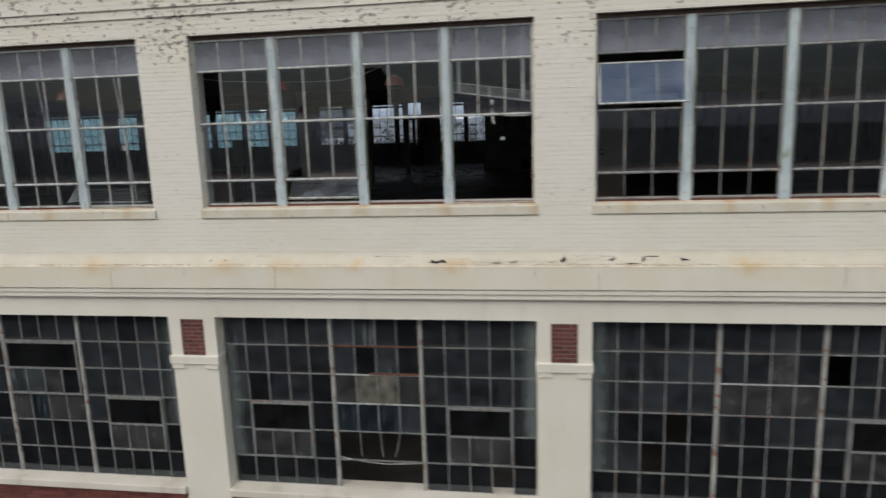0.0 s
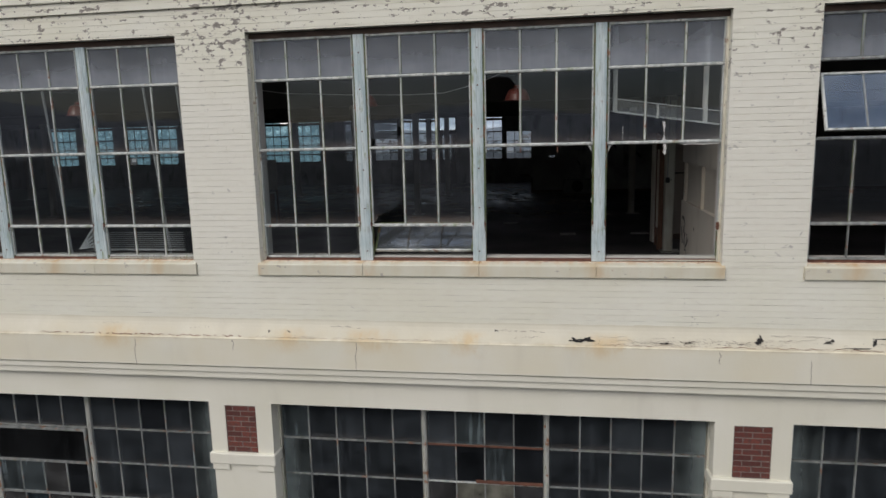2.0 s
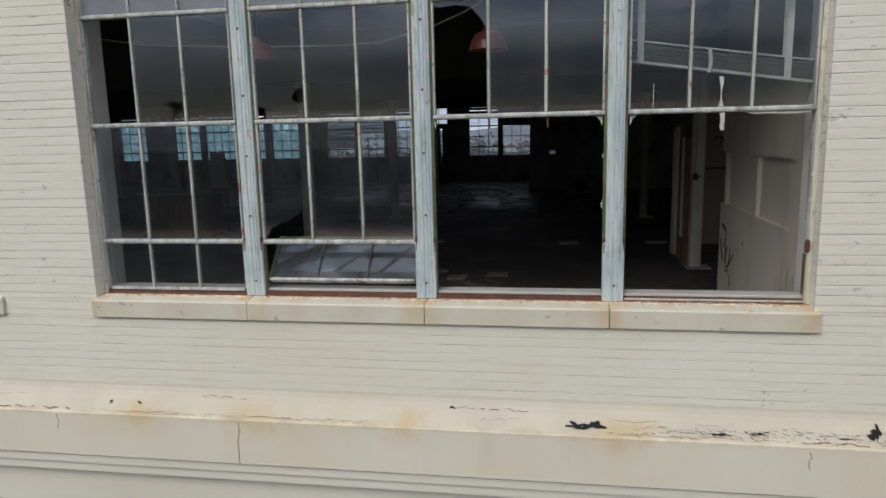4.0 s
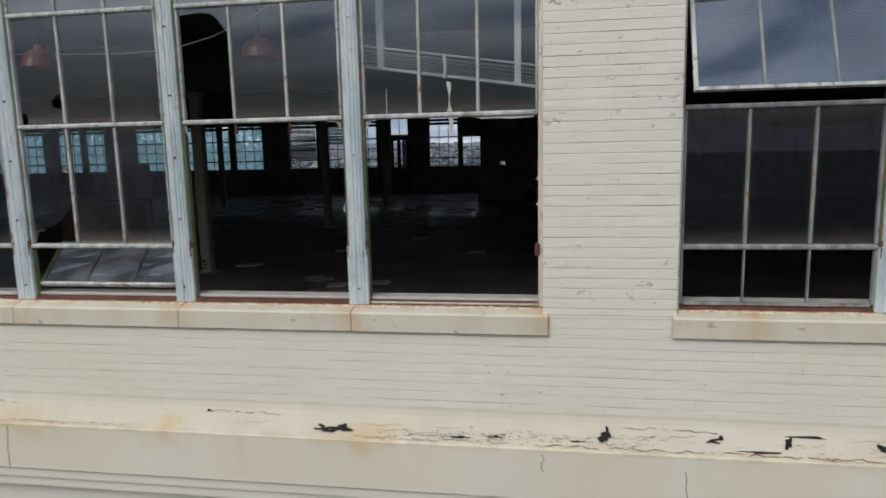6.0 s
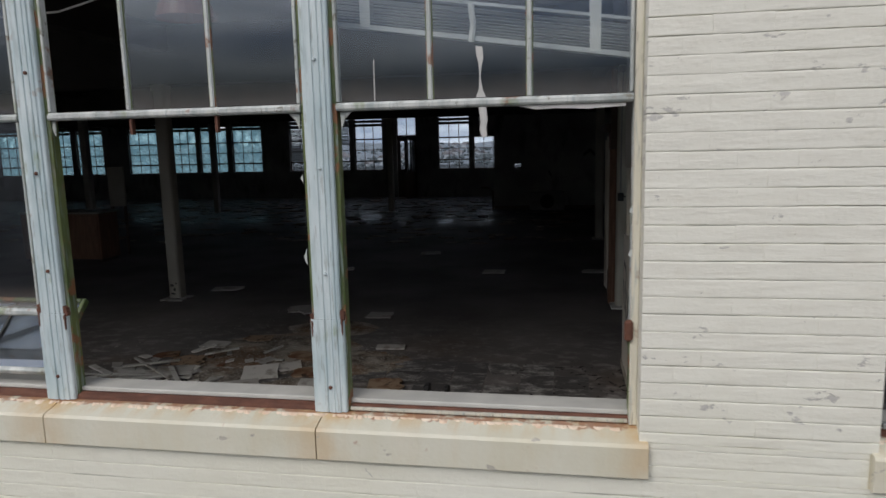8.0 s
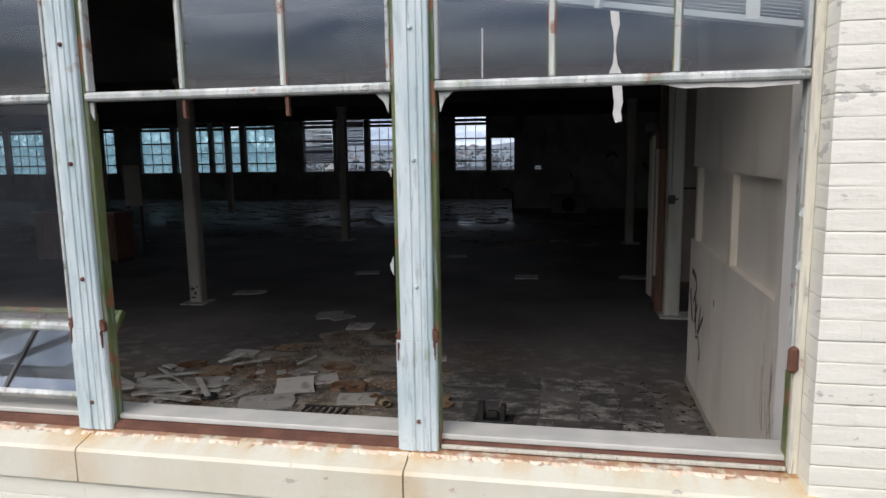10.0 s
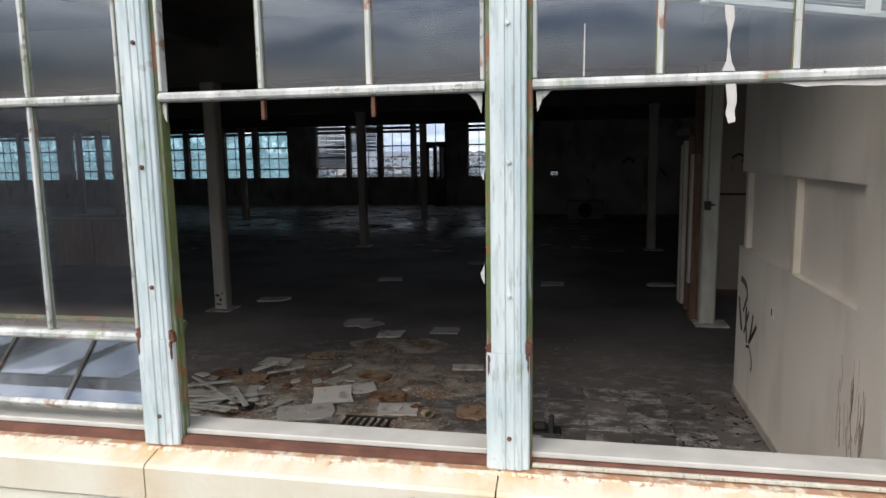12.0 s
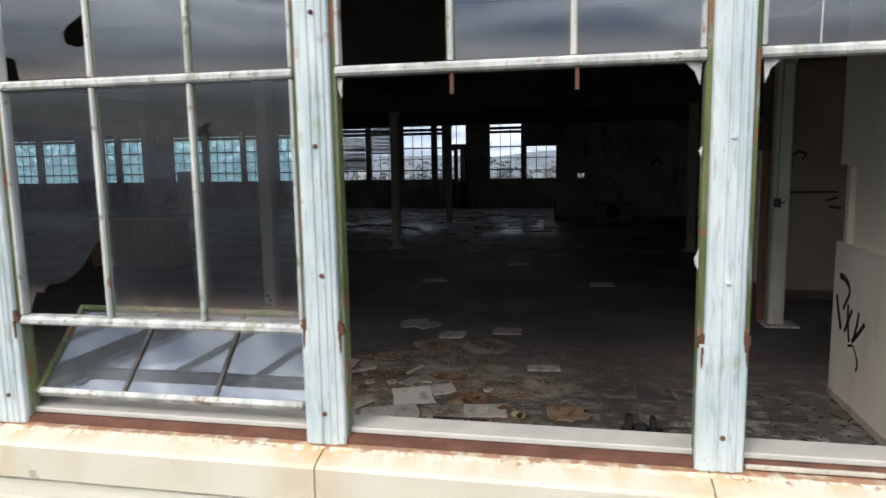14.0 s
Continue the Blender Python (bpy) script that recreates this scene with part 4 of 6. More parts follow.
def far_window(k, a, b, kind):
    z1 = 2.46 if kind == "short" else FTOP
    z0 = 2.52 if kind == "door" else FZ0
    w, mat = b - a, (M_TEAL if kind == "teal" else M_FARGLASS)
    ob = thing("window_" + str(20 + k), "steel window with dirty " + ("bluish" if kind == "teal" else "clear") + " panes", "window", kind="structure", at=(a, Y_FAR + 0.08, z0))
    fr = Mesh()
    h = z1 - z0
    for x0, x1, c0, c1 in ((0, 0.045, 0, h), (w - 0.045, w, 0, h), (0.045, w - 0.045, 0, 0.04), (0.045, w - 0.045, h - 0.05, h)):
        fr.box(x0 + 0.001, x1 - 0.001, -0.02, 0.04, c0 + 0.001, c1 - 0.001)
    part("window_frame", fr, M_DARKWOOD, ob)
    cols = max(1, round(w / 0.43))
    levels = [0.04, h - 0.05] if kind == "door" else ([0.04, 0.36, 0.85, h - 0.05] if kind == "short" else [0.04, 0.40, 0.86, 1.30, FZ1 - FZ0 - 0.07, FZ1 - FZ0 + 0.08, h - 0.05])
    for z in levels[1:-1]:
        t = 0.055 if abs(z - (FZ1 - FZ0)) < 0.1 else (0.026 if abs(z - 0.40) < 0.01 or abs(z - 1.30) < 0.01 else 0.012)
        part("bar", Mesh().box(0.046, w - 0.046, -0.015, 0.03, z - t, z + t), M_DARKWOOD, ob)
    for c in range(1, cols):
        x = 0.045 + (w - 0.09) * c / cols
        part("bar", Mesh().box(x - 0.012, x + 0.012, -0.012, 0.025, 0.041, h - 0.051), M_DARKWOOD, ob)
    if kind == "teal":
        part("head_board", Mesh().box(0.02, w - 0.02, -0.06, -0.025, FZ1 - FZ0 + 0.03, FZ1 - FZ0 + 0.235, 0.003), M_DARKWOOD, ob, "dark board over the top panes")
    pw = (w - 0.09) / cols
    for lo, hi in zip(levels, levels[1:]):
        for c in range(cols):
            if rnd.random() < 0.05:
                continue
            no_shadow(part("pane", shared_pane(pw - 0.004, hi - lo - 0.004, M_FARGLASS if hi > 2.2 else mat), None, ob, at=(0.045 + pw * (c + 0.5), 0.005, (lo + hi) / 2)))


for k, (a, b, kind) in enumerate(FAR):
    far_window(k, a, b, kind)

# columns
for x in PIERS:
    for y in (6.1, 12.4, 18.65):
        if x > 4 or (x > 0 and y > 18):
            continue
        c = Mesh()
        s, q = 0.088, 0.02
        c.upright([(s - q, -s), (s, -s + q), (s, s - q), (s - q, s), (-s + q, s), (-s, s - q), (-s, -s + q), (-s + q, -s)], 0.0, 2.99)
        # Only the right-hand column near the windows takes the lit copy.
        col = thing("column", "beige painted square column with scuffed base", "column", c, M_COLUMNLIT if x > 0 and y < 7 else M_COLUMN, at=(x - 0.06 if x < 0 else x + 0.07 - (0.035 if y < 7 else 0), y, 0), group="columns of the hall", kind="structure")
        part("column_head", Mesh().box(-0.10, 0.10, -0.10, 0.10, 2.90, 2.978, 0.006), M_COLUMN, col)
        part("base_board", Mesh().box(-0.15, 0.225 if x > 0 else 0.19, -0.22, 0.12, 0.001, 0.018, 0.004), M_PLANK, col, "loose pale board at the foot")

# ---- upper windows ----
MULL = (-1.332, 0.0, 1.332)
ROWZ = (0.955, 1.345, 2.238, 3.035, 3.49)
Y_GLASS = 0.098


def upper_window(number, cx, spec, label, paint=M_SASH):
    """Four lights of three panes and four rows. spec[(light, row)]: three letters, g glass, w whitewashed, m missing, or open, hopper, vent, or outlines by pane."""
    root = thing("window_" + str(number), label, "window", at=(cx, 0.028, 0), kind="structure")
    lights = [(-HALF + 0.034, MULL[0] - 0.077), (MULL[0] + 0.077, MULL[1] - 0.077), (MULL[1] + 0.077, MULL[2] - 0.077), (MULL[2] + 0.077, HALF - 0.034)]
    for s in (-1, 1):
        part("jamb", Mesh().box(min(s * HALF, s * (HALF - 0.032)) + 0.001, max(s * HALF, s * (HALF - 0.032)) - 0.001, 0.072, 0.104, 0.931, 3.5, 0.004), M_CAULK, root, "cream painted caulking of the jamb")
        inner = (min(s * HALF, s * (HALF - 0.034)) + 0.001, max(s * HALF, s * (HALF - 0.034)) - 0.001)
        part("jamb", Mesh().box(*inner, 0.1045, 0.156, 0.931, 1.27, 0.003), M_GREEN, root, "bare green lower jamb")
        part("jamb", Mesh().box(*inner, 0.1045, 0.156, 1.2705, 3.5, 0.003), M_SASH, root, "peeling white upper jamb")
    # Dark strip put where the lintel leaves only a shadow gap.
    part("head", Mesh().box(-HALF + 0.001, HALF - 0.001, 0.07, 0.16, 3.501, HEAD_Z - 0.004), M_DARKWOOD, root, "dark strip standing in for the shadow gap at the head")
    for k, (xa, xb) in enumerate(zip((-HALF, *MULL), (*MULL, HALF))):
        back = 0.016 if k == 3 else 0.0
        part("sub_sill", Mesh().extrude([(0.079 + back, 0.931), (0.083 + back, 0.949), (0.103, 0.958), (0.118, 0.958), (0.118, 0.931)], xa + 0.001, xb - 0.001), M_RUST, root, "rusty brown steel sub-sill")
        if k == 3:
            part("ledge_strip", Mesh().box(xa + 0.08, xb - 0.035, 0.080, 0.0945, 0.936, 0.951, 0.003), M_LOWMULL, root, "weathered cream strip on the sub-sill")
    part("stool", Mesh().box(-HALF + 0.003, HALF - 0.003, 0.112, 0.240, 0.9585, 0.980, 0.004), M_STOOL, root, "white painted inner sill board")
    for x in MULL:
        upper_bar = Mesh().upright([(-0.059, 0.088), (-0.059, 0.068), (-0.055, 0.063), (-0.040, 0.060), (-0.012, 0.060), (-0.009, 0.066), (-0.002, 0.066), (0.001, 0.060), (0.018, 0.060),
                                    (0.021, 0.065), (0.026, 0.065), (0.029, 0.060), (0.040, 0.060), (0.044, 0.066), (0.055, 0.067), (0.059, 0.071), (0.059, 0.088)], 1.3485, 3.5)
        bar = part("mullion", upper_bar, M_BLUE, root, "pale blue painted mullion with bolts", at=(x, 0, 0))
        sleeve = Mesh().upright([(-0.077, 0.088), (-0.077, 0.070), (-0.072, 0.063), (-0.054, 0.060), (-0.012, 0.058), (-0.009, 0.064), (-0.002, 0.064), (0.001, 0.058), (0.018, 0.058),
                                 (0.021, 0.062), (0.026, 0.062), (0.029, 0.058), (0.043, 0.060), (0.047, 0.066), (0.066, 0.066), (0.071, 0.071), (0.071, 0.088)], 0.932, 1.348)
        part("sleeve", sleeve, M_BLUE, bar, "wider pale blue foot of the mullion")
        for z in (1.046, 1.546, 1.990, 2.428, 2.9, 3.3):
            b = Mesh().spin([(0.0, -0.006), (0.005, -0.0055), (0.008, -0.002), (0.0085, 0.004)], (0, 0, 0), 10)
            coated = x > 1 and z > 1.2
            bolt = part("bolt", b, M_BLUE if coated else M_RUST, bar, "painted bolt head" if coated else "rusty bolt head", at=(0.004 + rnd.uniform(-0.006, 0.006), 0.056, z))
            bolt.rotation_euler = (radians(90), 0, 0)
            bolt.scale = (1, 1, -1)
        for sgn in (-1, 1):
            zc = 1.362 + rnd.uniform(-0.01, 0.01)
            steps = [(0.0, -0.040), (0.006, -0.036), (0.005, -0.024), (0.011, -0.018), (0.013, -0.006), (0.009, 0.002), (0.012, 0.010), (0.007, 0.018), (0.0, 0.024)]
            out = [(sgn * (0.0585 + 1.7 * q * rnd.uniform(0.8, 1.15)), zc + v + rnd.uniform(-0.002, 0.002)) for q, v in steps]
            part("rust_scab", Mesh().plate(out, 0.066, 0.088), M_RUST, bar, "rusty stub of a broken bar")
            run = [(sgn * 0.0695, zc - 0.014), (sgn * 0.063, zc - 0.016), (sgn * 0.061, zc - 0.030), (sgn * 0.065, zc - 0.042), (sgn * 0.064, zc - 0.060), (sgn * 0.067, zc - 0.085), (sgn * 0.0695, zc - 0.070)]
            part("rust_run", Mesh().plate(run, 0.0575, 0.0655), M_RUST, bar, "rust bleeding down the paint")
        part("mullion_back", Mesh().box(x - 0.0775, x + 0.0775, 0.0885, 0.140, 0.932, 3.5, 0.003), M_GREEN, root, "green mossy back of the mullion")
    for li, (x0, x1) in enumerate(lights):
        w = x1 - x0
        for z in ROWZ[1:4]:
            ri = ROWZ.index(z)
            lo, hi = spec[(li, ri - 1)], spec[(li, ri)] if ri < 4 else ""
            if lo == "open" and hi == "open":
                continue
            part("rail", Mesh().extrude([(0.074, z - 0.008), (0.080, z - 0.016), (0.125, z - 0.018), (0.125, z + 0.018), (0.086, z + 0.016), (0.074, z + 0.006)], x0 + 0.001, x1 - 0.001), paint, root)
        part("rail", Mesh().box(x0 + 0.001, x1 - 0.001, 0.078, 0.125, 3.475, 3.5, 0.003), paint, root)
        for ri in range(4):
            state = spec[(li, ri)]
            z0, z1 = ROWZ[ri] + (0.018 if ri else 0.021), ROWZ[ri + 1] - 0.018
            if state == "open":
                continue
            if state == "hopper":
                hopper(root, x0, x1)
                continue
            if state == "vent":
                vent(root, x0, x1, z0, z1)
                continue
            for xa, xb in ((x0 + 0.001, x0 + 0.015), (x1 - 0.015, x1 - 0.001)):
                part("stile", Mesh().box(xa, xb, 0.082, 0.12, z0 + 0.001, z1 - 0.001, 0.003), paint, root)
            if ri == 0:
                part("rail", Mesh().box(x0 + 0.023, x1 - 0.023, 0.082, 0.1115, z0 - 0.016, z0 + 0.006, 0.002), paint, root)
            third = w / 3
            for c in (1, 2):
                xm = x0 + third * c
                bare = ri == 0 and "m" in state
                b = 0.7 if bare else 1.0
                part("muntin", Mesh().upright([(xm - 0.010 * b, 0.090), (xm - 0.006 * b, 0.082), (xm + 0.006 * b, 0.082), (xm + 0.010 * b, 0.090), (xm + 0.004, 0.118), (xm - 0.004, 0.118)], z0 + 0.001, z1 - 0.001),
                     M_LOWSASH if bare else paint, root, "bare dark glazing bar" if bare else "")
                if not bare:
                    part("putty_line", Mesh().box(xm - 0.0145, xm + 0.0145, 0.0935, 0.0955, z0 + 0.001, z1 - 0.001), M_GREEN, root, "dark mossy line of old putty")
            for c in range(3):
                xa, xb = x0 + third * c + 0.012, x0 + third * (c + 1) - 0.012
                one = state[c]
                if one == "m":
                    continue
                if not isinstance(one, str):
                    outline = [(xa + u * (xb - xa), z0 + 0.004 + v * (z1 - z0 - 0.008)) for u, v in one]
                    no_shadow(part("pane", Mesh().plate(outline, Y_GLASS - 0.002, Y_GLASS + 0.002), M_DUSTY, root, "cracked broken pane"))
                    continue
                mat = {"w": M_FROST, "d": M_DUSTY}.get(one, M_GLASS)
                no_shadow(part("pane", shared_pane(xb - xa, z1 - z0 - 0.004, mat), None, root, at=((xa + xb) / 2, Y_GLASS, (z0 + z1) / 2)))
    return root


def sash_leaf(w, h):
    """A loose steel sash frame, standing on the origin."""
    fr = Mesh()
    for a, b, c, d in ((0, 0.024, 0, h), (w - 0.024, w, 0, h), (0.0245, w - 0.0245, 0, 0.024), (0.0245, w - 0.0245, h - 0.024, h)):
        fr.box(a, b, -0.016, 0.016, c, d, 0.003)
    return fr


def hopper(root, x0, x1):
    """A sash of three panes hinged at its foot and leaning into the room."""
    w, h = x1 - x0 - 0.008, 0.414
    fr = Mesh()
    for a, b in ((0, 0.022), (w - 0.022, w)):
        fr.box(a, b, -0.016, 0.016, 0.0, h, 0.003)
    fr.box(0.0225, w - 0.0225, -0.016, 0.016, h - 0.024, h, 0.003)
    leaf = part("hopper_sash", fr, M_GREEN, root, "open hopper sash leaning inwards", at=(x0 + 0.004, 0.118, 1.036))
    leaf.rotation_euler = (radians(-45), 0, 0)
    part("bottom_rail", Mesh().box(0.0225, w - 0.0225, -0.022, 0.016, -0.004, 0.020, 0.004), M_SASH, leaf, "peeling white bottom rail")
    for c in (1, 2):
        part("glazing_bar", Mesh().box(w * c / 3 - 0.007, w * c / 3 + 0.007, -0.010, 0.010, 0.0205, h - 0.0245), M_DARKBAR, leaf, "dark weathered glazing bar")
    for c in range(3):
        no_shadow(part("pane", shared_pane(w / 3 - 0.018, h - 0.048, M_HOPPER), None, leaf, at=(w * (c + 0.5) / 3, 0, h / 2)))


def vent(root, x0, x1, z0, z1):
    w, h = x1 - x0 + 0.02, 0.625
    leaf = part("projecting_sash", sash_leaf(w, h), M_SASH, root, "open sash pushed outwards at its foot", at=(x0 + 0.005, 0.075, z1 - 0.12))
    leaf.rotation_euler = (radians(180 - 22), 0, 0)
    for c in (1, 2):
        part("glazing_bar", Mesh().box(w * c / 3 - 0.008, w * c / 3 + 0.008, -0.009, 0.009, 0.0245, h - 0.0245), M_LOWSASH, leaf, "dark weathered glazing bar")
    for c in range(3):
        no_shadow(part("pane", shared_pane(w / 3 - 0.018, h - 0.05, M_VENTGLASS), None, leaf, at=(w * (c + 0.5) / 3, 0, h / 2)))


full = {(l, r): ("www" if r == 3 else "ggg") for l in range(4) for r in range(4)}
BROKEN_LOW = ((0.0, 0.0), (0.0, 1.0), (1.0, 1.0), (1.0, 0.38), (0.93, 0.33), (0.72, 0.22), (0.5, 0.15), (0.30, 0.14), (0.24, 0.10), (0.16, 0.11), (0.10, 0.05))
BROKEN_FOOT = ((0.0, 0.12), (0.0, 1.0), (1.0, 1.0), (1.0, 0.30), (0.80, 0.24), (0.74, 0.20), (0.78, 0.16), (0.9, 0.14), (1.0, 0.15), (1.0, 0.0), (0.20, 0.0), (0.17, 0.10))
SHARD = ((0.05, 0.95), (0.0, 1.0), (1.0, 1.0), (1.0, 0.76), (0.90, 0.83), (0.72, 0.94), (0.5, 0.965))
main = dict(full)
main.update({(0, 2): "mgg", (1, 0): "hopper", (1, 1): (BROKEN_LOW, "d", "d"), (0, 0): "ddd", (1, 2): (BROKEN_FOOT, "g", "g"), (2, 0): "open", (2, 1): "open", (2, 2): (SHARD, "g", "g"), (3, 0): "open", (3, 1): "open"})
right = dict(full)
right.update({(0, 2): "vent", (0, 0): "mmm", (1, 0): "mmm", })
window_main = upper_window(2, 0.0, main, "tall steel window with broken and missing panes, pale blue mullions")
upper_window(1, -BAY, full, "tall steel window with pale blue mullions, dusty panes")
upper_window(3, BAY, right, "tall steel window with one sash pushed open", M_DULLSASH)
plain_window = upper_window(4, 2 * BAY, full, "tall steel window with pale blue mullions, dusty panes")
for k, i in enumerate((-2, -3, -4)):
    w = copy_thing(plain_window, pose(BAY * i, 0.028, 0))
    w.name = "window_" + str(5 + k)

# stubs and paint rags under the rail of the open lights
for x in (0.472, 0.873):
    part("muntin_stub", Mesh().upright([(x - 0.006, 0.090), (x + 0.006, 0.090), (x + 0.004, 0.115), (x - 0.004, 0.115)], 2.150, 2.219), M_RUST, window_main, "rusty broken stub of a glazing bar")
rag = Mesh().plate([(1.995, 2.219), (2.025, 2.219), (2.030, 2.165), (2.024, 2.14), (2.028, 2.105), (2.008, 2.10), (1.998, 2.13), (2.003, 2.16)], 0.084, 0.088)
part("paint_rag", rag, M_TAPE, window_main, "strip of peeling white paint")
rag = Mesh().plate([(2.15, 2.219), (2.56, 2.219), (2.56, 2.207), (2.42, 2.200), (2.30, 2.206), (2.22, 2.203)], 0.090, 0.096)
part("paint_rag", rag, M_TAPE, window_main, "strip of peeling white paint")
drip = Mesh().plate([(1.985, 2.455), (2.012, 2.450), (2.016, 2.41), (2.007, 2.37), (2.004, 2.33), (2.012, 2.285), (2.024, 2.258), (1.984, 2.258), (1.997, 2.29), (1.999, 2.34), (1.996, 2.39), (1.988, 2.42)], 0.0935, 0.0955)
part("paint_drip", drip, M_TAPE, window_main, "white paint drip on the glass")
drip = Mesh().plate([(1.570, 2.42), (1.574, 2.42), (1.573, 2.258), (1.569, 2.258)], 0.0935, 0.0955)
part("paint_drip", drip, M_TAPE, window_main, "white paint drip on the glass")
for s, x in ((1, 1.245), (-1, 1.42), (1, 0.095)):
    c = Mesh().plate([(x, 2.219), (x - s * 0.05, 2.219), (x - s * 0.02, 2.19), (x - s * 0.004, 2.15)], 0.10, 0.106)
    part("corner_gusset", c, M_SASH, window_main)
for z, s in ((1.58, 0.8), (1.93, 0.4)):
    part("paint_flake", Mesh().plate([(1.250, z), (1.240, z + 0.02), (1.237, z + 0.05 * s), (1.242, z + 0.06 * s), (1.250, z + 0.09 * s)], 0.083, 0.087), M_SASH, window_main, "curling flake of paint")

part("rusty_catch", Mesh().box(2.566, 2.600, 0.052, 0.078, 1.285, 1.375, 0.011), M_RUST, window_main, "rusty broken catch on the jamb")
for z in (1.30, 1.62, 1.79):
    part("paint_flake", Mesh().plate([(2.592, z), (2.580 - rnd.uniform(0, 0.006), z + 0.012), (2.585, z + 0.03), (2.592, z + 0.04)], 0.076, 0.080), M_SASH, window_main, "curling flake of paint")

# ---- lower windows ----
LROW = [-3.945, -3.44, -2.92, -2.42, -1.91, -1.42, LOW_HEAD - 0.004]
LCOL = [-2.60, -2.235, -1.87, -1.505, -1.14, -0.775, None, -0.705, -0.3475, 0.01, 0.3675, 0.725, None, 0.795, 1.157, 1.519, 1.881, 2.243, 2.605]


def lower_window(number, cx, holes, vents, label, kinds=None, light_rows=(), rusty_rows=()):
    """holes: panes that are gone. vents: pivot sashes. kinds: panes that differ, by (group, column, row)."""
    kinds = kinds or {}
    stock = {"p": M_LOWPALE, "t": M_LOWTEAL, "b": M_LOWBEIGE, "g": M_LOWGREY, "x": M_LOWNIGHT}
    root = thing("window_" + str(number), label, "window", at=(cx, 0.25, 0), kind="structure")
    for x in (-0.74, 0.76):
        part("mullion", Mesh().upright([(x - 0.036, 0.02), (x - 0.03, -0.02), (x - 0.012, -0.03), (x + 0.012, -0.03), (x + 0.03, -0.02), (x + 0.036, 0.02)], -3.935, LOW_HEAD - 0.003), M_LOWPOST, root, "grey steel mullion with rust spots")
    for a, b in ((-2.642, -2.61), (2.612, 2.642)):
        part("jamb", Mesh().box(a, b, -0.02, 0.05, -3.934, LOW_HEAD - 0.003), M_LOWMULL, root)
    groups = [LCOL[0:6], LCOL[7:12], LCOL[13:19]]
    for gi, cols in enumerate(groups):
        for k, x in enumerate(cols[1:-1]):
            for r in range(6):
                if ((gi, k, r) in holes and (gi, k + 1, r) in holes) or any(gi == v[0] and v[1] <= k < v[2] - 1 and r in (v[3], v[3] + 1) for v in vents):
                    continue
                part("bar", Mesh().box(x - 0.008, x + 0.008, -0.012, 0.02, LROW[r] + 0.008, LROW[r + 1] - 0.008), M_LOWSASH, root)
        for r in range(0, 6):
            part("bar", Mesh().box(cols[0], cols[-1], -0.013, 0.021, LROW[r] - 0.008, LROW[r] + 0.008), M_SASH if gi == 1 and r in light_rows else M_LOWSASH, root)
        for k, (xa, xb) in enumerate(zip(cols, cols[1:])):
            for r in range(6):
                if (gi, k, r) in holes or any(gi == v[0] and v[1] <= k < v[2] and r in (v[3], v[3] + 1) for v in vents):
                    continue
                outer = (gi == 0 and k == 0) or (gi == 2 and k == 4)
                mat = stock[kinds[(gi, k, r)]] if (gi, k, r) in kinds else M_LOWEDGES[gi // 2] if outer and r > 0 else M_LOWNIGHT if r == 0 else M_LOWGLASS
                no_shadow(part("pane", shared_pane(0.345, 0.488, mat), None, root, at=((xa + xb) / 2, 0.004, (LROW[r] + LROW[r + 1]) / 2)))
    for k, r in enumerate(rusty_rows):
        a, b = ((-0.10, 0.722) if k == 0 else (-0.702, 0.722))
        part("rusty_rail", Mesh().extrude([(-0.034, LROW[r] + 0.012), (-0.014, LROW[r] + 0.020), (-0.014, LROW[r] + 0.046), (-0.030, LROW[r] + 0.042)] if k == 0 else
                                          [(-0.022, LROW[r] - 0.004), (-0.014, LROW[r] - 0.012), (-0.014, LROW[r] + 0.018), (-0.020, LROW[r] + 0.016)], a, b), M_RUST, root, "bare rusty rail")
    for gi, k0, k1, r in vents:
        cols = groups[gi]
        x0, x1, z0, z1 = cols[k0] + 0.012, cols[k1] - 0.012, LROW[r] + 0.012, LROW[r + 2] - 0.012
        fr, n = Mesh(), k1 - k0
        w, h = x1 - x0, z1 - z0
        for a, b, c, d in ((0, 0.03, 0, h), (w - 0.03, w, 0, h), (0.031, w - 0.031, 0, 0.03), (0.031, w - 0.031, h - 0.03, h), (0.031, w - 0.031, h / 2 - 0.016, h / 2 + 0.016)):
            fr.box(a, b, -0.018, 0.018, c, d)
        for c in range(1, n):
            fr.box(w * c / n - 0.009, w * c / n + 0.009, -0.012, 0.012, 0.031, h / 2 - 0.017)
        leaf = part("pivot_sash", fr, M_LOWSASH, root, "steel pivot sash with a dark upper pane", at=(x0, -0.03, z0))
        for c in range(n):
            no_shadow(part("pane", shared_pane(w / n - 0.022, h / 2 - 0.05, stock[kinds.get((gi, k0 + c, r), "g")]), None, leaf, at=(w * (c + 0.5) / n, 0, h / 4 + 0.008)))
        no_shadow(part("pane", shared_pane(w - 0.064, h / 2 - 0.05, M_LOWDARK), None, leaf, at=(w / 2, 0, h * 3 / 4 - 0.008)))
    return root


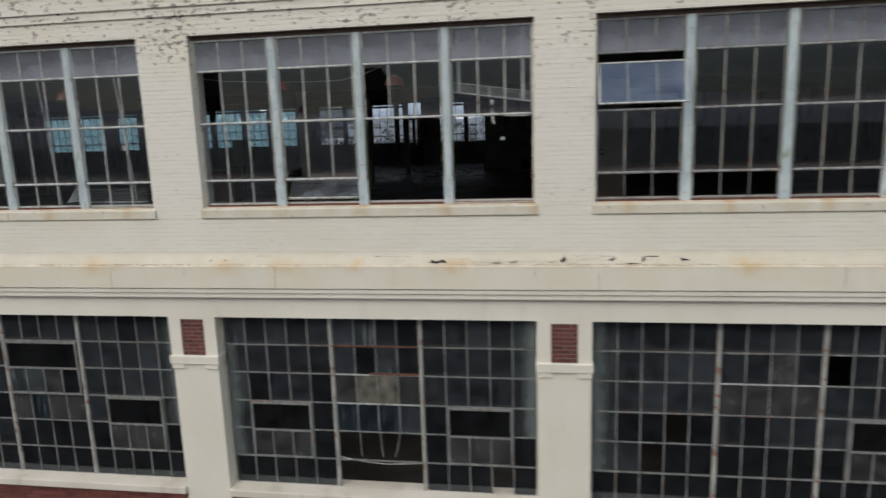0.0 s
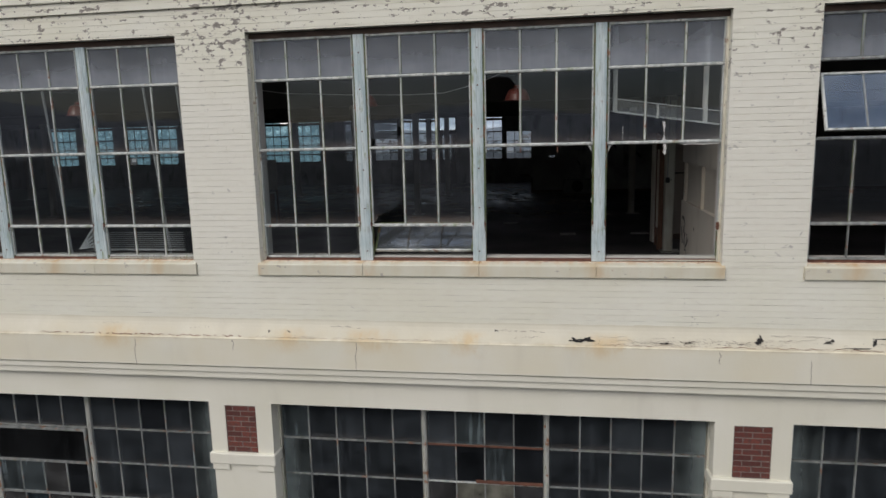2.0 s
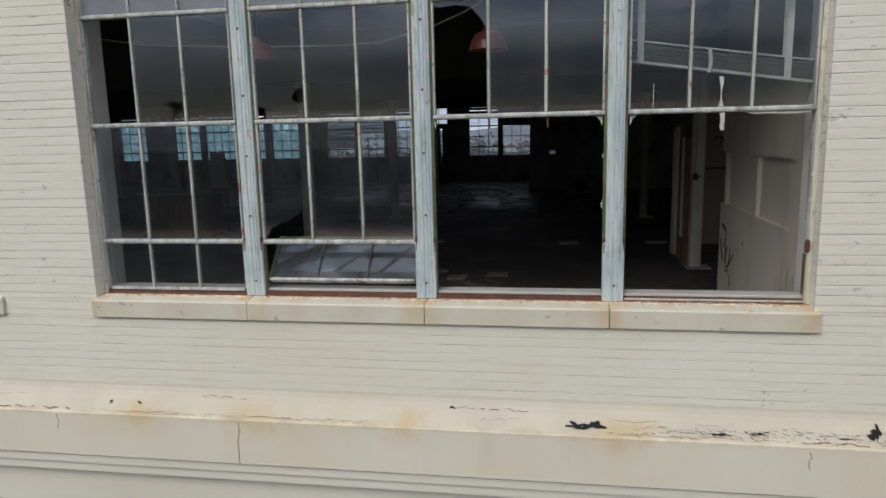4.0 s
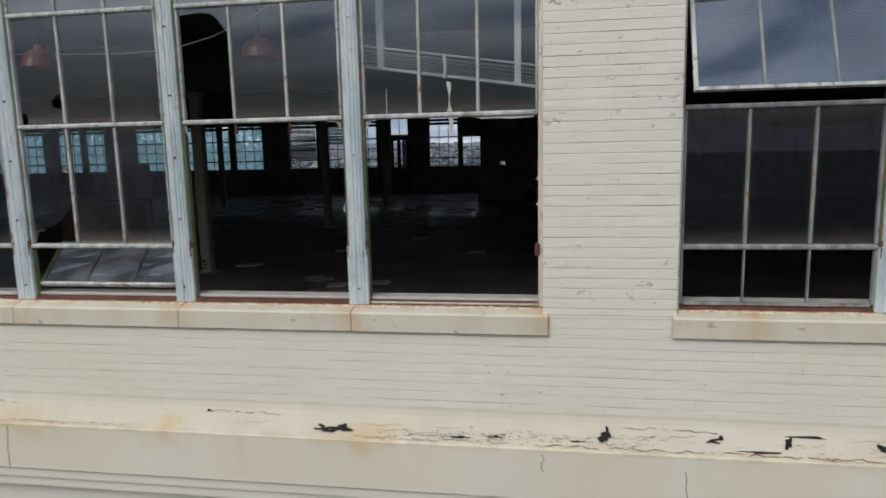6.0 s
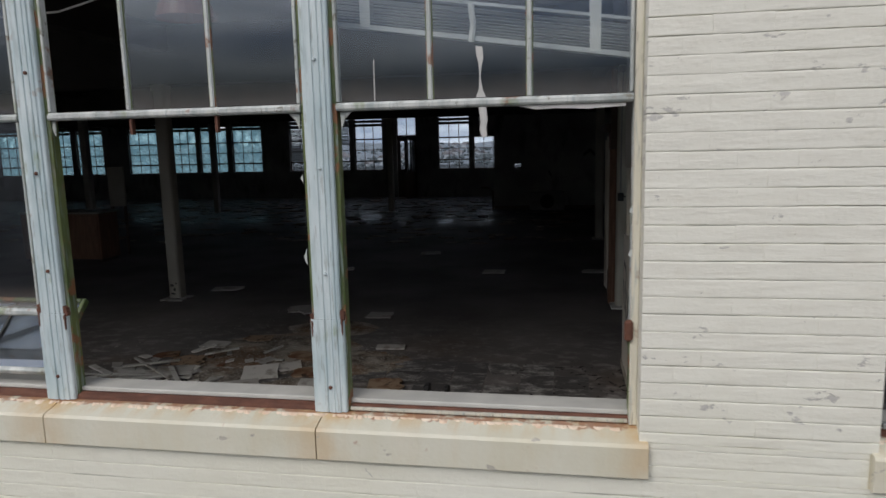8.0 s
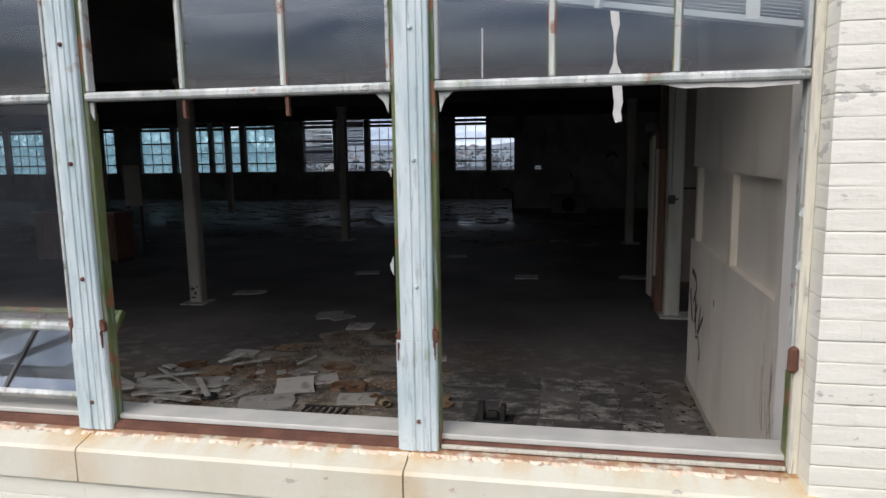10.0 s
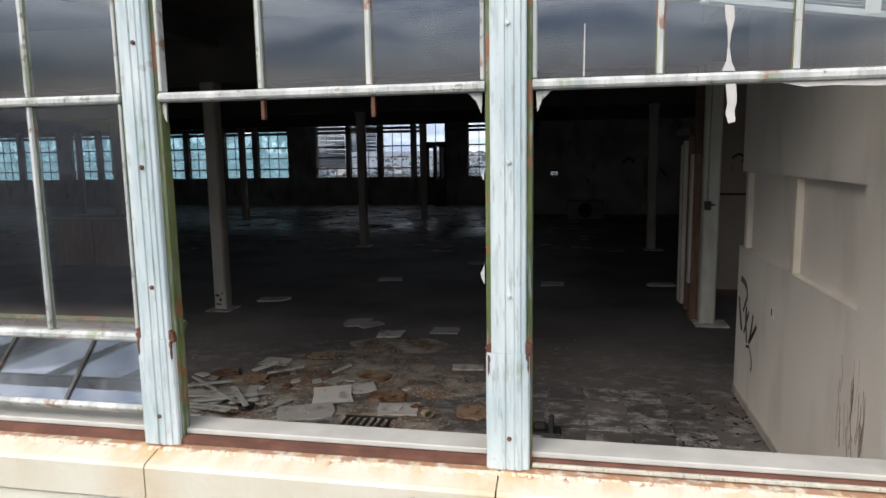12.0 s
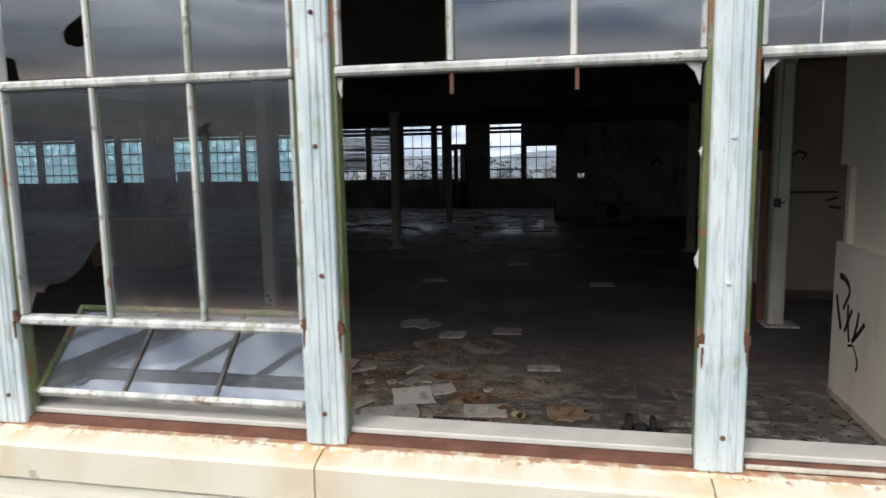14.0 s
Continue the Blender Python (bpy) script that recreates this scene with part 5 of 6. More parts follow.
lower_window(11, 0.0, {(1, k, r) for k in range(4) for r in (0, 1)} | {(2, 3, 0)}, [(0, 1, 4, 1), (2, 1, 4, 1)],
             "large steel factory window with dirty blue panes, some gone",
             {(0, 1, 3): "x", (1, 1, 5): "p", (1, 3, 5): "x", (1, 1, 4): "x", (1, 2, 4): "p", (1, 3, 4): "x", (1, 0, 3): "g", (1, 1, 3): "b", (1, 2, 3): "b", (1, 3, 3): "g",
              (1, 0, 2): "t", (1, 1, 2): "t", (1, 2, 2): "t", (0, 4, 3): "x", (0, 4, 2): "x", (0, 4, 1): "x", (2, 0, 1): "x", (2, 0, 2): "x", (2, 4, 1): "x", (0, 0, 5): "p"}, (3, 4), (4, 5))
lower_window(12, -BAY, set(), [(2, 1, 4, 1), (1, 0, 4, 3), (0, 1, 4, 1)], "large steel factory window with dirty blue panes",
             {(2, 2, 5): "x", (1, 0, 3): "p", (1, 1, 3): "p", (1, 2, 3): "g", (1, 3, 3): "x", (1, 0, 2): "g", (1, 1, 2): "t", (1, 2, 2): "g", (1, 3, 2): "g",
              (1, 0, 1): "x", (1, 1, 1): "x", (1, 2, 1): "x", (1, 3, 1): "x", (2, 0, 1): "x", (2, 4, 1): "x", (0, 4, 2): "x", (0, 3, 3): "p", (0, 2, 1): "x"}, (3,))
low = lower_window(13, BAY, {(0, 3, 2), (0, 2, 1), (2, 0, 4)}, [(2, 1, 4, 1)], "large steel factory window with dirty blue panes",
                   {(0, 1, 2): "x", (0, 2, 2): "x", (0, 4, 2): "x", (0, 3, 1): "x", (0, 4, 1): "x", (1, 0, 3): "g", (1, 1, 3): "g", (1, 2, 3): "g", (1, 3, 3): "g", (1, 2, 4): "g", (1, 1, 2): "x",
                    (1, 0, 1): "x", (1, 1, 1): "x", (1, 2, 1): "x", (1, 3, 1): "x", (2, 0, 1): "x"}, (4,))
for k, i in enumerate((-2, -3, -4, 2)):
    w = copy_thing(low, pose(BAY * i, 0.25, 0))
    w.name = "window_" + str(14 + k)
# bent bars hanging in the gap
for x, dx in ((-0.33, 0.01), (0.02, 0.03), (0.36, -0.10)):
    thing("bent_bar", "bent glazing bar hanging in a gap of the lower window", "bar", Mesh().tube([(x, 0.25, -2.93), (x + dx * 0.3, 0.25, -3.1), (x + dx, 0.25, -3.36)], 0.009, 6), M_LOWSASH)
thing("slack_wire", "slack white wire across the gap of the lower window", "wire", Mesh().tube([(-0.70, 0.26, -3.40), (-0.3, 0.26, -3.47), (0.1, 0.26, -3.50), (0.45, 0.26, -3.48), (0.72, 0.26, -3.46)], 0.006, 6), M_TAPE)

for k, (x, z, w, h) in enumerate(((-3.14, 0.20, 0.07, 0.05), (-3.10, 0.14, 0.05, 0.06), (-3.13, 0.08, 0.09, 0.03), (-3.07, 0.23, 0.03, 0.04))):
    r = random.Random(k)
    m = Mesh().poly([(x + 0.5 * w * r.uniform(0.6, 1.1) * math.cos(a * 0.7), 6.0105, z + 0.5 * h * r.uniform(0.6, 1.1) * math.sin(a * 0.7)) for a in range(9)])
    thing("paint_scuff", "black scuff on the foot of the column", "stain", m, M_SPRAY, kind="structure")

# ---- partition beside the open light ----
PX = 2.88
pw = Mesh()
pw.box(PX, PX + 0.12, 0.386, 3.72, 0.0, 1.245)
pw.box(PX, PX + 0.12, 0.386, 3.72, 1.85, CEIL_Z - 0.003)
pw.box(PX, PX + 0.12, 0.386, 1.35, 1.245, 1.85)
pw.box(PX + 0.05, PX + 0.12, 1.35, 3.72, 1.245, 1.85)
partition = thing("wall_partition", "warm grey partition wall with a shallow panelled recess and scrawls", "wall", pw, M_PANEL, kind="structure")
for y0, y1 in ((3.53, 3.60), (2.355, 2.42)):
    part("batten", Mesh().box(PX + 0.004, PX + 0.049, y0, y1, 1.25, 1.845, 0.003), M_BATTEN, partition, "cream upright batten")
part("shelf_edge", Mesh().box(PX - 0.003, PX + 0.049, 1.36, 3.72, 1.236, 1.249, 0.002), M_PANEL, partition)
part("baseboard", Mesh().box(PX - 0.012, PX - 0.001, 0.39, 3.72, 0.001, 0.06), M_COLUMN, partition, "dull grey-brown thin baseboard")
part("socket", Mesh().box(PX - 0.006, PX - 0.001, 2.675, 2.735, 0.875, 0.955, 0.002), M_PANEL, partition, "small painted socket plate")
part("socket_hole", Mesh().box(PX - 0.0085, PX - 0.0065, 2.70, 2.718, 0.90, 0.945), M_BLACK, partition)


def stroke(pts, width, x):
    """A flat painted stroke through (y, z) points on a wall facing -x."""
    m = Mesh()
    for k in range(len(pts) - 1):
        (a, b), (c, d) = pts[k], pts[k + 1]
        n = Vector((-(d - b), c - a)).normalized() * width / 2
        m.poly([(x, a + n.x, b + n.y), (x, c + n.x, d + n.y), (x, c - n.x, d - n.y), (x, a - n.x, b - n.y)])
    return m


for pts, w in ((((3.60, 0.994), (3.49, 0.986), (3.42, 0.954)), 0.05), (((3.42, 0.96), (3.38, 0.892), (3.50, 0.745)), 0.036), (((3.64, 0.835), (3.60, 0.733), (3.52, 0.584)), 0.05),
               (((3.40, 0.804), (3.40, 0.688), (3.35, 0.524)), 0.042), (((3.32, 0.779), (3.45, 0.58)), 0.034), (((3.20, 0.783), (3.22, 0.689), (3.27, 0.558)), 0.038),
               (((3.09, 0.726), (3.19, 0.628), (3.30, 0.54)), 0.038), (((3.37, 0.494), (3.27, 0.518), (3.19, 0.445)), 0.022), (((3.19, 0.445), (3.17, 0.39), (3.20, 0.348)), 0.03)):
    part("scrawl", stroke(pts, w, PX - 0.002), M_SPRAY, partition, "black sprayed scrawl")
r = random.Random(12)
for k in range(22):
    y, z = r.uniform(1.18, 1.52), r.uniform(0.62, 1.08)
    pts = [(y, z)]
    for _ in range(r.randint(2, 5)):
        y, z = y + r.uniform(-0.022, 0.022), z - r.uniform(0.04, 0.085)
        pts.append((y, z))
    part("paint_drip", stroke(pts, r.uniform(0.003, 0.008), PX - 0.002), M_REDSPRAY, partition, "faded brownish paint drip")

back = Mesh().box(3.32, 4.7, 7.6, 7.72, 0.0, CEIL_Z - 0.003)
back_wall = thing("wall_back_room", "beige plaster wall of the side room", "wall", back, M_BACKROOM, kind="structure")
part("baseboard", Mesh().box(3.33, 4.7, 7.58, 7.599, 0.001, 0.12), M_DARKWOOD, back_wall, "dark brown baseboard")
part("dado_gap", Mesh().box(3.33, 4.2, 7.594, 7.599, 1.42, 1.445), M_BLACK, back_wall, "dark horizontal gap")
for a, b, c, d in ((3.62, 1.92, 3.70, 1.97), (3.70, 1.97, 3.80, 1.93), (3.80, 1.93, 3.74, 1.86), (3.62, 1.86, 3.64, 1.74), (4.05, 1.32, 4.2, 1.36), (4.1, 1.24, 4.25, 1.22)):
    m = Mesh().poly([(a, 7.597, b - 0.018), (c, 7.597, d - 0.018), (c, 7.597, d + 0.018), (a, 7.597, b + 0.018)])
    part("scrawl", m, M_SPRAY, back_wall, "black sprayed scrawl")

frame_ob = thing("door_frame", "stripped brown wooden door frame with cream trim beside a column", "door frame", at=(2.915, 6.2, 0))
part("post", Mesh().box(0.0, 0.10, 0.0, 0.16, 0.0, 1.98, 0.004), M_WOOD, frame_ob, "bare brown post")
part("post", Mesh().box(0.01, 0.09, 0.005, 0.15, 1.981, 2.97, 0.004), M_DARKWOOD, frame_ob, "dark upper post")
part("trim", Mesh().box(-0.022, -0.001, 0.02, 0.05, 0.45, 1.98, 0.003), M_BATTEN, frame_ob)
part("trim", Mesh().box(-0.022, -0.001, 0.10, 0.16, 0.45, 1.98, 0.003), M_BATTEN, frame_ob)
part("jamb", Mesh().box(0.03, 0.12, 0.95, 1.05, 0.0, 2.15, 0.004), M_BATTEN, frame_ob, "cream far jamb")
part("jamb", Mesh().box(0.03, 0.10, 0.60, 0.66, 0.0, 2.2, 0.004), M_WOOD, frame_ob, "bare brown inner jamb")
part("jamb", Mesh().box(0.015, 0.10, 1.10, 1.16, 0.0, 2.1, 0.004), M_BATTEN, frame_ob, "cream outer jamb")
part("lintel", Mesh().box(-0.05, 0.10, 0.161, 1.16, 2.2, 2.30, 0.004), M_DARKWOOD, frame_ob)

switch = thing("light_switch", "grey switch box with a thin conduit on the column", "switch", at=(3.035, 6.005, 1.40))
switch_box = part("box", Mesh().box(-0.035, 0.035, -0.045, 0.0, -0.05, 0.05, 0.005), M_SPRAY, switch)
part("lever", Mesh().tube([(0.03, -0.03, 0.0), (0.08, -0.04, 0.01)], 0.008, 6), M_SPRAY, switch_box)
part("conduit", Mesh().tube([(0.0, -0.012, 0.05), (0.0, -0.012, 0.8), (0.012, -0.012, 1.56)], 0.009, 6), M_METAL, switch)

# ---- blinds and lamps near the window ----
blind = thing("venetian_blind", "collapsed white venetian blind hanging askew on its tapes behind the glass", "blind", at=(1.93, 0.30, 2.58))
for k in range(9):
    dz = 0.012 * k - 0.05
    m = Mesh()
    skew = 0.15
    m.v += [(x, y, z) for x, z in ((-0.66, dz + skew * 0.66 + rnd.uniform(-0.002, 0.002)), (0.67, dz - skew * 0.67 + rnd.uniform(-0.002, 0.002))) for y, z in ((-0.026, z + 0.002), (0.0, z + 0.005), (0.026, z + 0.002), (0.026, z), (0.0, z + 0.003), (-0.026, z))]
    m.f += [(j, (j + 1) % 6, 6 + (j + 1) % 6, 6 + j) for j in range(6)] + [(0, 1, 2, 3, 4, 5), (6, 7, 8, 9, 10, 11)]
    part("slat", m, M_BLIND, blind)
rail = Mesh()
rail.v += [(x, y, z) for x, z in ((-0.67, -0.078 + 0.1), (0.68, -0.078 - 0.102)) for y, z in ((-0.028, z), (0.028, z), (0.028, z + 0.02), (-0.028, z + 0.02))]
rail.f += [(0, 1, 5, 4), (1, 2, 6, 5), (2, 3, 7, 6), (3, 0, 4, 7), (0, 3, 2, 1), (4, 5, 6, 7)]
part("bottom_rail", rail, M_BLIND, blind)
rail = Mesh()
rail.v += [(x, y, z) for x, z in ((-0.67, 0.165), (0.68, -0.037)) for y, z in ((-0.028, z), (0.028, z), (0.028, z + 0.012), (-0.028, z + 0.012))]
rail.f += [(0, 1, 5, 4), (1, 2, 6, 5), (2, 3, 7, 6), (3, 0, 4, 7), (0, 3, 2, 1), (4, 5, 6, 7)]
part("top_slat", rail, M_BLIND, blind)
for x, lean in ((-0.43, -0.03), (0.52, -0.02)):
    m = Mesh()
    for y in (-0.031, 0.027):
        m.box(x - 0.022, x + 0.022, y, y + 0.003, -0.07 - x * 0.15, 0.90)
    part("tape", m, M_TAPE, blind, "cotton ladder tape")
part("cord_tassel", Mesh().tube([(0.02, -0.034, 0.06), (0.03, -0.034, -0.02), (0.02, -0.034, -0.09)], 0.014, 6), M_TAPE, blind, "knotted cord end")


def pendant(x, y, z, seed):
    lamp = thing("pendant_lamp", "old pendant lamp with a red enamel shade", "lamp", at=(x, y, z), group="pendant lamps along the window")
    shade = part("shade", Mesh().spin([(0.155, -0.07), (0.150, -0.06), (0.13, 0.0), (0.10, 0.055), (0.045, 0.075), (0.035, 0.11), (0.03, 0.11), (0.04, 0.07), (0.095, 0.05), (0.125, -0.003), (0.145, -0.066), (0.155, -0.07)], (0, 0, 0), 24), M_ENAMEL, lamp)
    part("bulb_holder", Mesh().spin([(0.0, -0.01), (0.022, -0.01), (0.022, 0.10), (0.0, 0.12)], (0, 0, 0), 12), M_METAL, shade)
    part("cord", Mesh().tube([(0, 0, 0.11), (0, 0, CEIL_Z - z)], 0.006, 6), M_BLACK, lamp)


for k, (x, y, z) in enumerate(((0.41, 0.75, 2.82), (-1.42, 0.62, 2.80), (-5.35, 0.75, 2.80))):
    pendant(x, y, z, k)

cable = Mesh().tube([(-3.6, 1.0, 3.10), (-2.6, 1.0, 2.945), (-1.70, 1.0, 2.895), (-0.95, 1.0, 2.872), (-0.52, 1.0, 2.880), (-0.11, 1.0, 2.972), (0.2, 1.0, 3.09), (0.62, 1.0, 3.32), (1.0, 1.0, CEIL_Z - 0.001)], 0.006, 6)
thing("slack_cable", "thin pale cable sagging under the ceiling behind the window", "cable", cable, M_TAPE)

# things standing behind the neighbouring window
board = thing("display_board", "upright board on legs, pale blue above and dull green below", "board", at=(-7.48, 0.75, 0))
part("lower_panel", Mesh().box(-0.75, 0.745, 0.0, 0.04, 1.32, 2.02, 0.004), M_GREENBOARD, board, "dull green panel")
upper = part("upper_panel", Mesh().box(-0.75, 0.745, 0.002, 0.038, 2.101, 3.12, 0.004), M_PALEBOARD, board, "pale blue grey upper panel")
part("inset", Mesh().box(-0.55, 0.68, -0.010, 0.0015, 2.16, 2.78, 0.004), M_STOOL, upper, "white inset sheet")
part("ledge", Mesh().box(-0.75, 0.70, -0.05, 0.04, 2.021, 2.10, 0.006), M_STOOL, board, "white ledge with a dark gap")
for x in (-0.70, 0.0, 0.70):
    part("leg", Mesh().box(x - 0.025, x + 0.025, 0.002, 0.038, 0.0, 1.319), M_DARKWOOD, board)
for x, lean in ((-5.62, 0.02), (-4.15, 0.05), (-3.72, 0.04), (-3.55, 0.02)):
    thing("leaning_pole", "thin pale wooden pole leaning by the window", "pole", Mesh().tube([(x, 0.75, 0.0), (x - lean * 2, 0.5, 3.1)], 0.016, 6), M_BLIND, group="poles behind the window")
fallen = thing("fallen_blind", "fallen white venetian blind spread on the sill", "blind", at=(-4.3, 0.34, 1.0))
for k in range(9):
    part("slat", Mesh().box(-0.5, 0.52, -0.02, 0.02, 0.02 + 0.026 * k, 0.023 + 0.026 * k), M_BLIND, fallen)
for k in range(5):
    fan = part("slat", Mesh().box(0.0, 0.42, -0.012 + 0.006 * k, -0.009 + 0.006 * k, -0.012, 0.012), M_BLIND, fallen, at=(-0.95, 0, 0.02))
    fan.rotation_euler = (0, radians(-8 - 11 * k), 0)
part("bottom_rail", Mesh().box(-0.5, 0.52, -0.024, 0.024, 0.0, 0.018, 0.003), M_BLIND, fallen)

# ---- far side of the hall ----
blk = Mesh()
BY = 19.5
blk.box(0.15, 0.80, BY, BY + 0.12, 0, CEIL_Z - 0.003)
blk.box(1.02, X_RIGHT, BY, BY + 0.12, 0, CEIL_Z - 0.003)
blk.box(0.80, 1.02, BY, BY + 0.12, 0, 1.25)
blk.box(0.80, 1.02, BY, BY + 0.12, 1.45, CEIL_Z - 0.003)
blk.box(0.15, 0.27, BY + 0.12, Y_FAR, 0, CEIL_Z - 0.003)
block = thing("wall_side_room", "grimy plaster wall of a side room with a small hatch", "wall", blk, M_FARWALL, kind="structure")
part("baseboard", Mesh().box(0.15, X_RIGHT, BY - 0.02, BY - 0.001, 0.001, 0.10), M_DARKWOOD, block, "dark baseboard")
for a, b, c, d in ((3.0, 1.7, 3.2, 1.85), (3.2, 1.85, 3.35, 1.7), (1.9, 1.2, 2.0, 1.05), (4.1, 1.5, 4.3, 1.3)):
    part("scrawl", Mesh().poly([(a, BY - 0.003, b - 0.05), (c, BY - 0.003, d - 0.05), (c, BY - 0.003, d + 0.05), (a, BY - 0.003, b + 0.05)]), M_SPRAY, block, "dark sprayed scrawl")
unit = thing("fan_unit", "white metal cabinet, darkened for the dim hall, with a round fan opening", "cabinet", at=(1.55, 19.1, 0))
unit_body = part("body", Mesh().box(-0.22, 0.86, -0.25, 0.25, 0.0, 0.56, 0.015), M_DIMWHITE, unit)
fan = part("fan_opening", Mesh().spin([(0.0, -0.01), (0.20, -0.01), (0.22, 0.0), (0.22, 0.02), (0.0, 0.02)], (0, 0, 0), 20), M_BLACK, unit_body, "dark round opening", at=(0.32, -0.262, 0.28))
fan.rotation_euler = (radians(90), 0, 0)
rail = thing("fallen_rail", "bent dark rail leaning by the side room", "rail", Mesh().tube([(-0.25, 19.3, 0.72), (0.0, 19.25, 0.70), (0.12, 19.2, 0.60), (0.15, 19.1, 0.0)], 0.035, 8), M_DARKWOOD)

leaf = thing("door", "open half-glazed door with peeling frame in the far wall", "door", at=(-3.62, Y_FAR - 0.02, 0), kind="structure")
leaf.name = "door_1"
m = Mesh()
for a, b, c, d in ((0.0, 0.13, 0, 2.48), (0.80, 0.93, 0, 2.48), (0.131, 0.799, 0, 1.05), (0.131, 0.799, 2.33, 2.48), (0.42, 0.52, 1.051, 2.329)):
    m.box(a, b, -0.02, 0.02, c, d, 0.004)
part("leaf", m, M_DARKWOOD, leaf)
for x in (0.275, 0.66):
    no_shadow(part("pane", shared_pane(0.27, 1.26, M_FARGLASS), None, leaf, at=(x, 0, 1.69)))
part("handle", Mesh().tube([(0.86, -0.02, 1.0), (0.86, -0.07, 1.0), (0.78, -0.07, 1.0)], 0.012, 6), M_METAL, leaf)
leaf.rotation_euler = (0, 0, radians(-105))
fixed = thing("door", "closed narrow glazed door leaf beside the open one", "door", at=(-4.43, Y_FAR + 0.06, 0), kind="structure")
fixed.name = "door_2"
m = Mesh()
for a, b, c, d in ((0.0, 0.14, 0, 2.48), (0.30, 0.46, 0, 2.48), (0.141, 0.299, 0, 1.15), (0.141, 0.299, 2.3, 2.48), (0.461, 0.82, 0.0, 1.15), (0.62, 0.82, 1.151, 2.48)):
    m.box(a, b, -0.02, 0.02, c, d, 0.004)
part("leaf", m, M_DARKWOOD, fixed)
no_shadow(part("pane", shared_pane(0.155, 1.14, M_FARGLASS), None, fixed, at=(0.22, 0, 1.725)))
thing("door_bar", "dark transom bar over the far door", "bar", Mesh().box(-4.439, -3.601, Y_FAR + 0.02, Y_FAR + 0.12, 2.48, 2.519), M_DARKWOOD, kind="structure")

for x0, x1, z0, broken in ((-9.12, -7.84, 1.62, 0.1), (-7.64, -6.48, 2.25, 0.3)):
    bl = thing("venetian_blind", "dusty half-lowered venetian blind in a far window", "blind", at=(x0, Y_FAR - 0.05, z0), group="blinds of the far windows")
    n = int((3.38 - z0) / 0.055)
    for k in range(n):
        s = part("slat", Mesh().box(0, x1 - x0, -0.024, 0.024, -0.001, 0.002), M_BLIND, bl, at=(0, 0, k * 0.055))
        s.rotation_euler = (radians(62), rnd.uniform(-0.01, 0.01), 0)
    part("bottom_rail", Mesh().box(0, x1 - x0, -0.02, 0.02, -0.04, -0.02), M_BLIND, bl)

cab = thing("workbench_cabinet", "brown wooden cabinet with a flat front standing in the hall", "cabinet", at=(-7.25, 9.2, 0))
part("body", Mesh().box(-0.85, 0.85, -0.28, 0.28, 0.06, 0.94, 0.006), M_WOOD, cab)
part("top", Mesh().box(-0.88, 0.88, -0.31, 0.31, 0.941, 0.975, 0.006), M_COLUMN, cab)
for x in (-0.42, 0.42):
    part("door", Mesh().box(x - 0.40, x + 0.40, -0.296, -0.2805, 0.10, 0.90, 0.004), M_WOOD, cab)
for x in (-0.8, 0.8):
    part("leg", Mesh().box(x - 0.03, x + 0.03, -0.25, 0.25, 0.0, 0.059), M_DARKWOOD, cab)
pan = thing("upright_panel", "tall pale board on a stand in the hall", "board", at=(-6.55, 9.9, 0))
part("panel", Mesh().box(-0.28, 0.08, -0.02, 0.02, 1.0, 1.80, 0.004), M_COLUMN, pan)
for x in (-0.24, 0.05):
    part("leg", Mesh().box(x - 0.02, x + 0.02, -0.021, 0.021, 0.0, 1.0), M_DARKWOOD, pan)

# ---- rubbish on the floor ----
def slab(w, d, t, seed, mat, name, label, x, y, rz, rx=0.0, ry=0.0, z=0.0, cat="rubbish", group="", soft=False):
    """A broken flat piece with an uneven outline lying on the floor."""
    r = random.Random(seed)
    pts = []
    if soft:
        for k in range(16):
            a = 2 * math.pi * k / 16
            c, q = math.cos(a), math.sin(a)
            e = (abs(c) ** 5 + abs(q) ** 5) ** (-1 / 5) * r.uniform(0.72, 1.04)
            pts.append((c * e * w / 2, q * e * d / 2))
    else:
        for a, b in ((-1, -1), (-0.3, -1), (0.4, -1), (1, -1), (1, -0.2), (1, 0.5), (1, 1), (0.1, 1), (-0.5, 1), (-1, 1), (-1, 0.1)):
            pts.append((a * w / 2 * r.uniform(0.90, 1.03), b * d / 2 * r.uniform(0.90, 1.03)))
        if r.random() < 0.6:
            k = r.choice((0, 3, 6, 9))
            pts[k] = (pts[k][0] * r.uniform(0.72, 0.9), pts[k][1] * r.uniform(0.72, 0.9))
    m = Mesh().upright(pts, 0, t)
    ob = thing(name, label, cat, m, mat, group=group)
    lift = abs(math.sin(radians(rx))) * d / 2 + abs(math.sin(radians(ry))) * w / 2
    ob.matrix_world = pose(x, y, 0.001 + z + lift * 0.9, rx, ry, rz)
    return ob


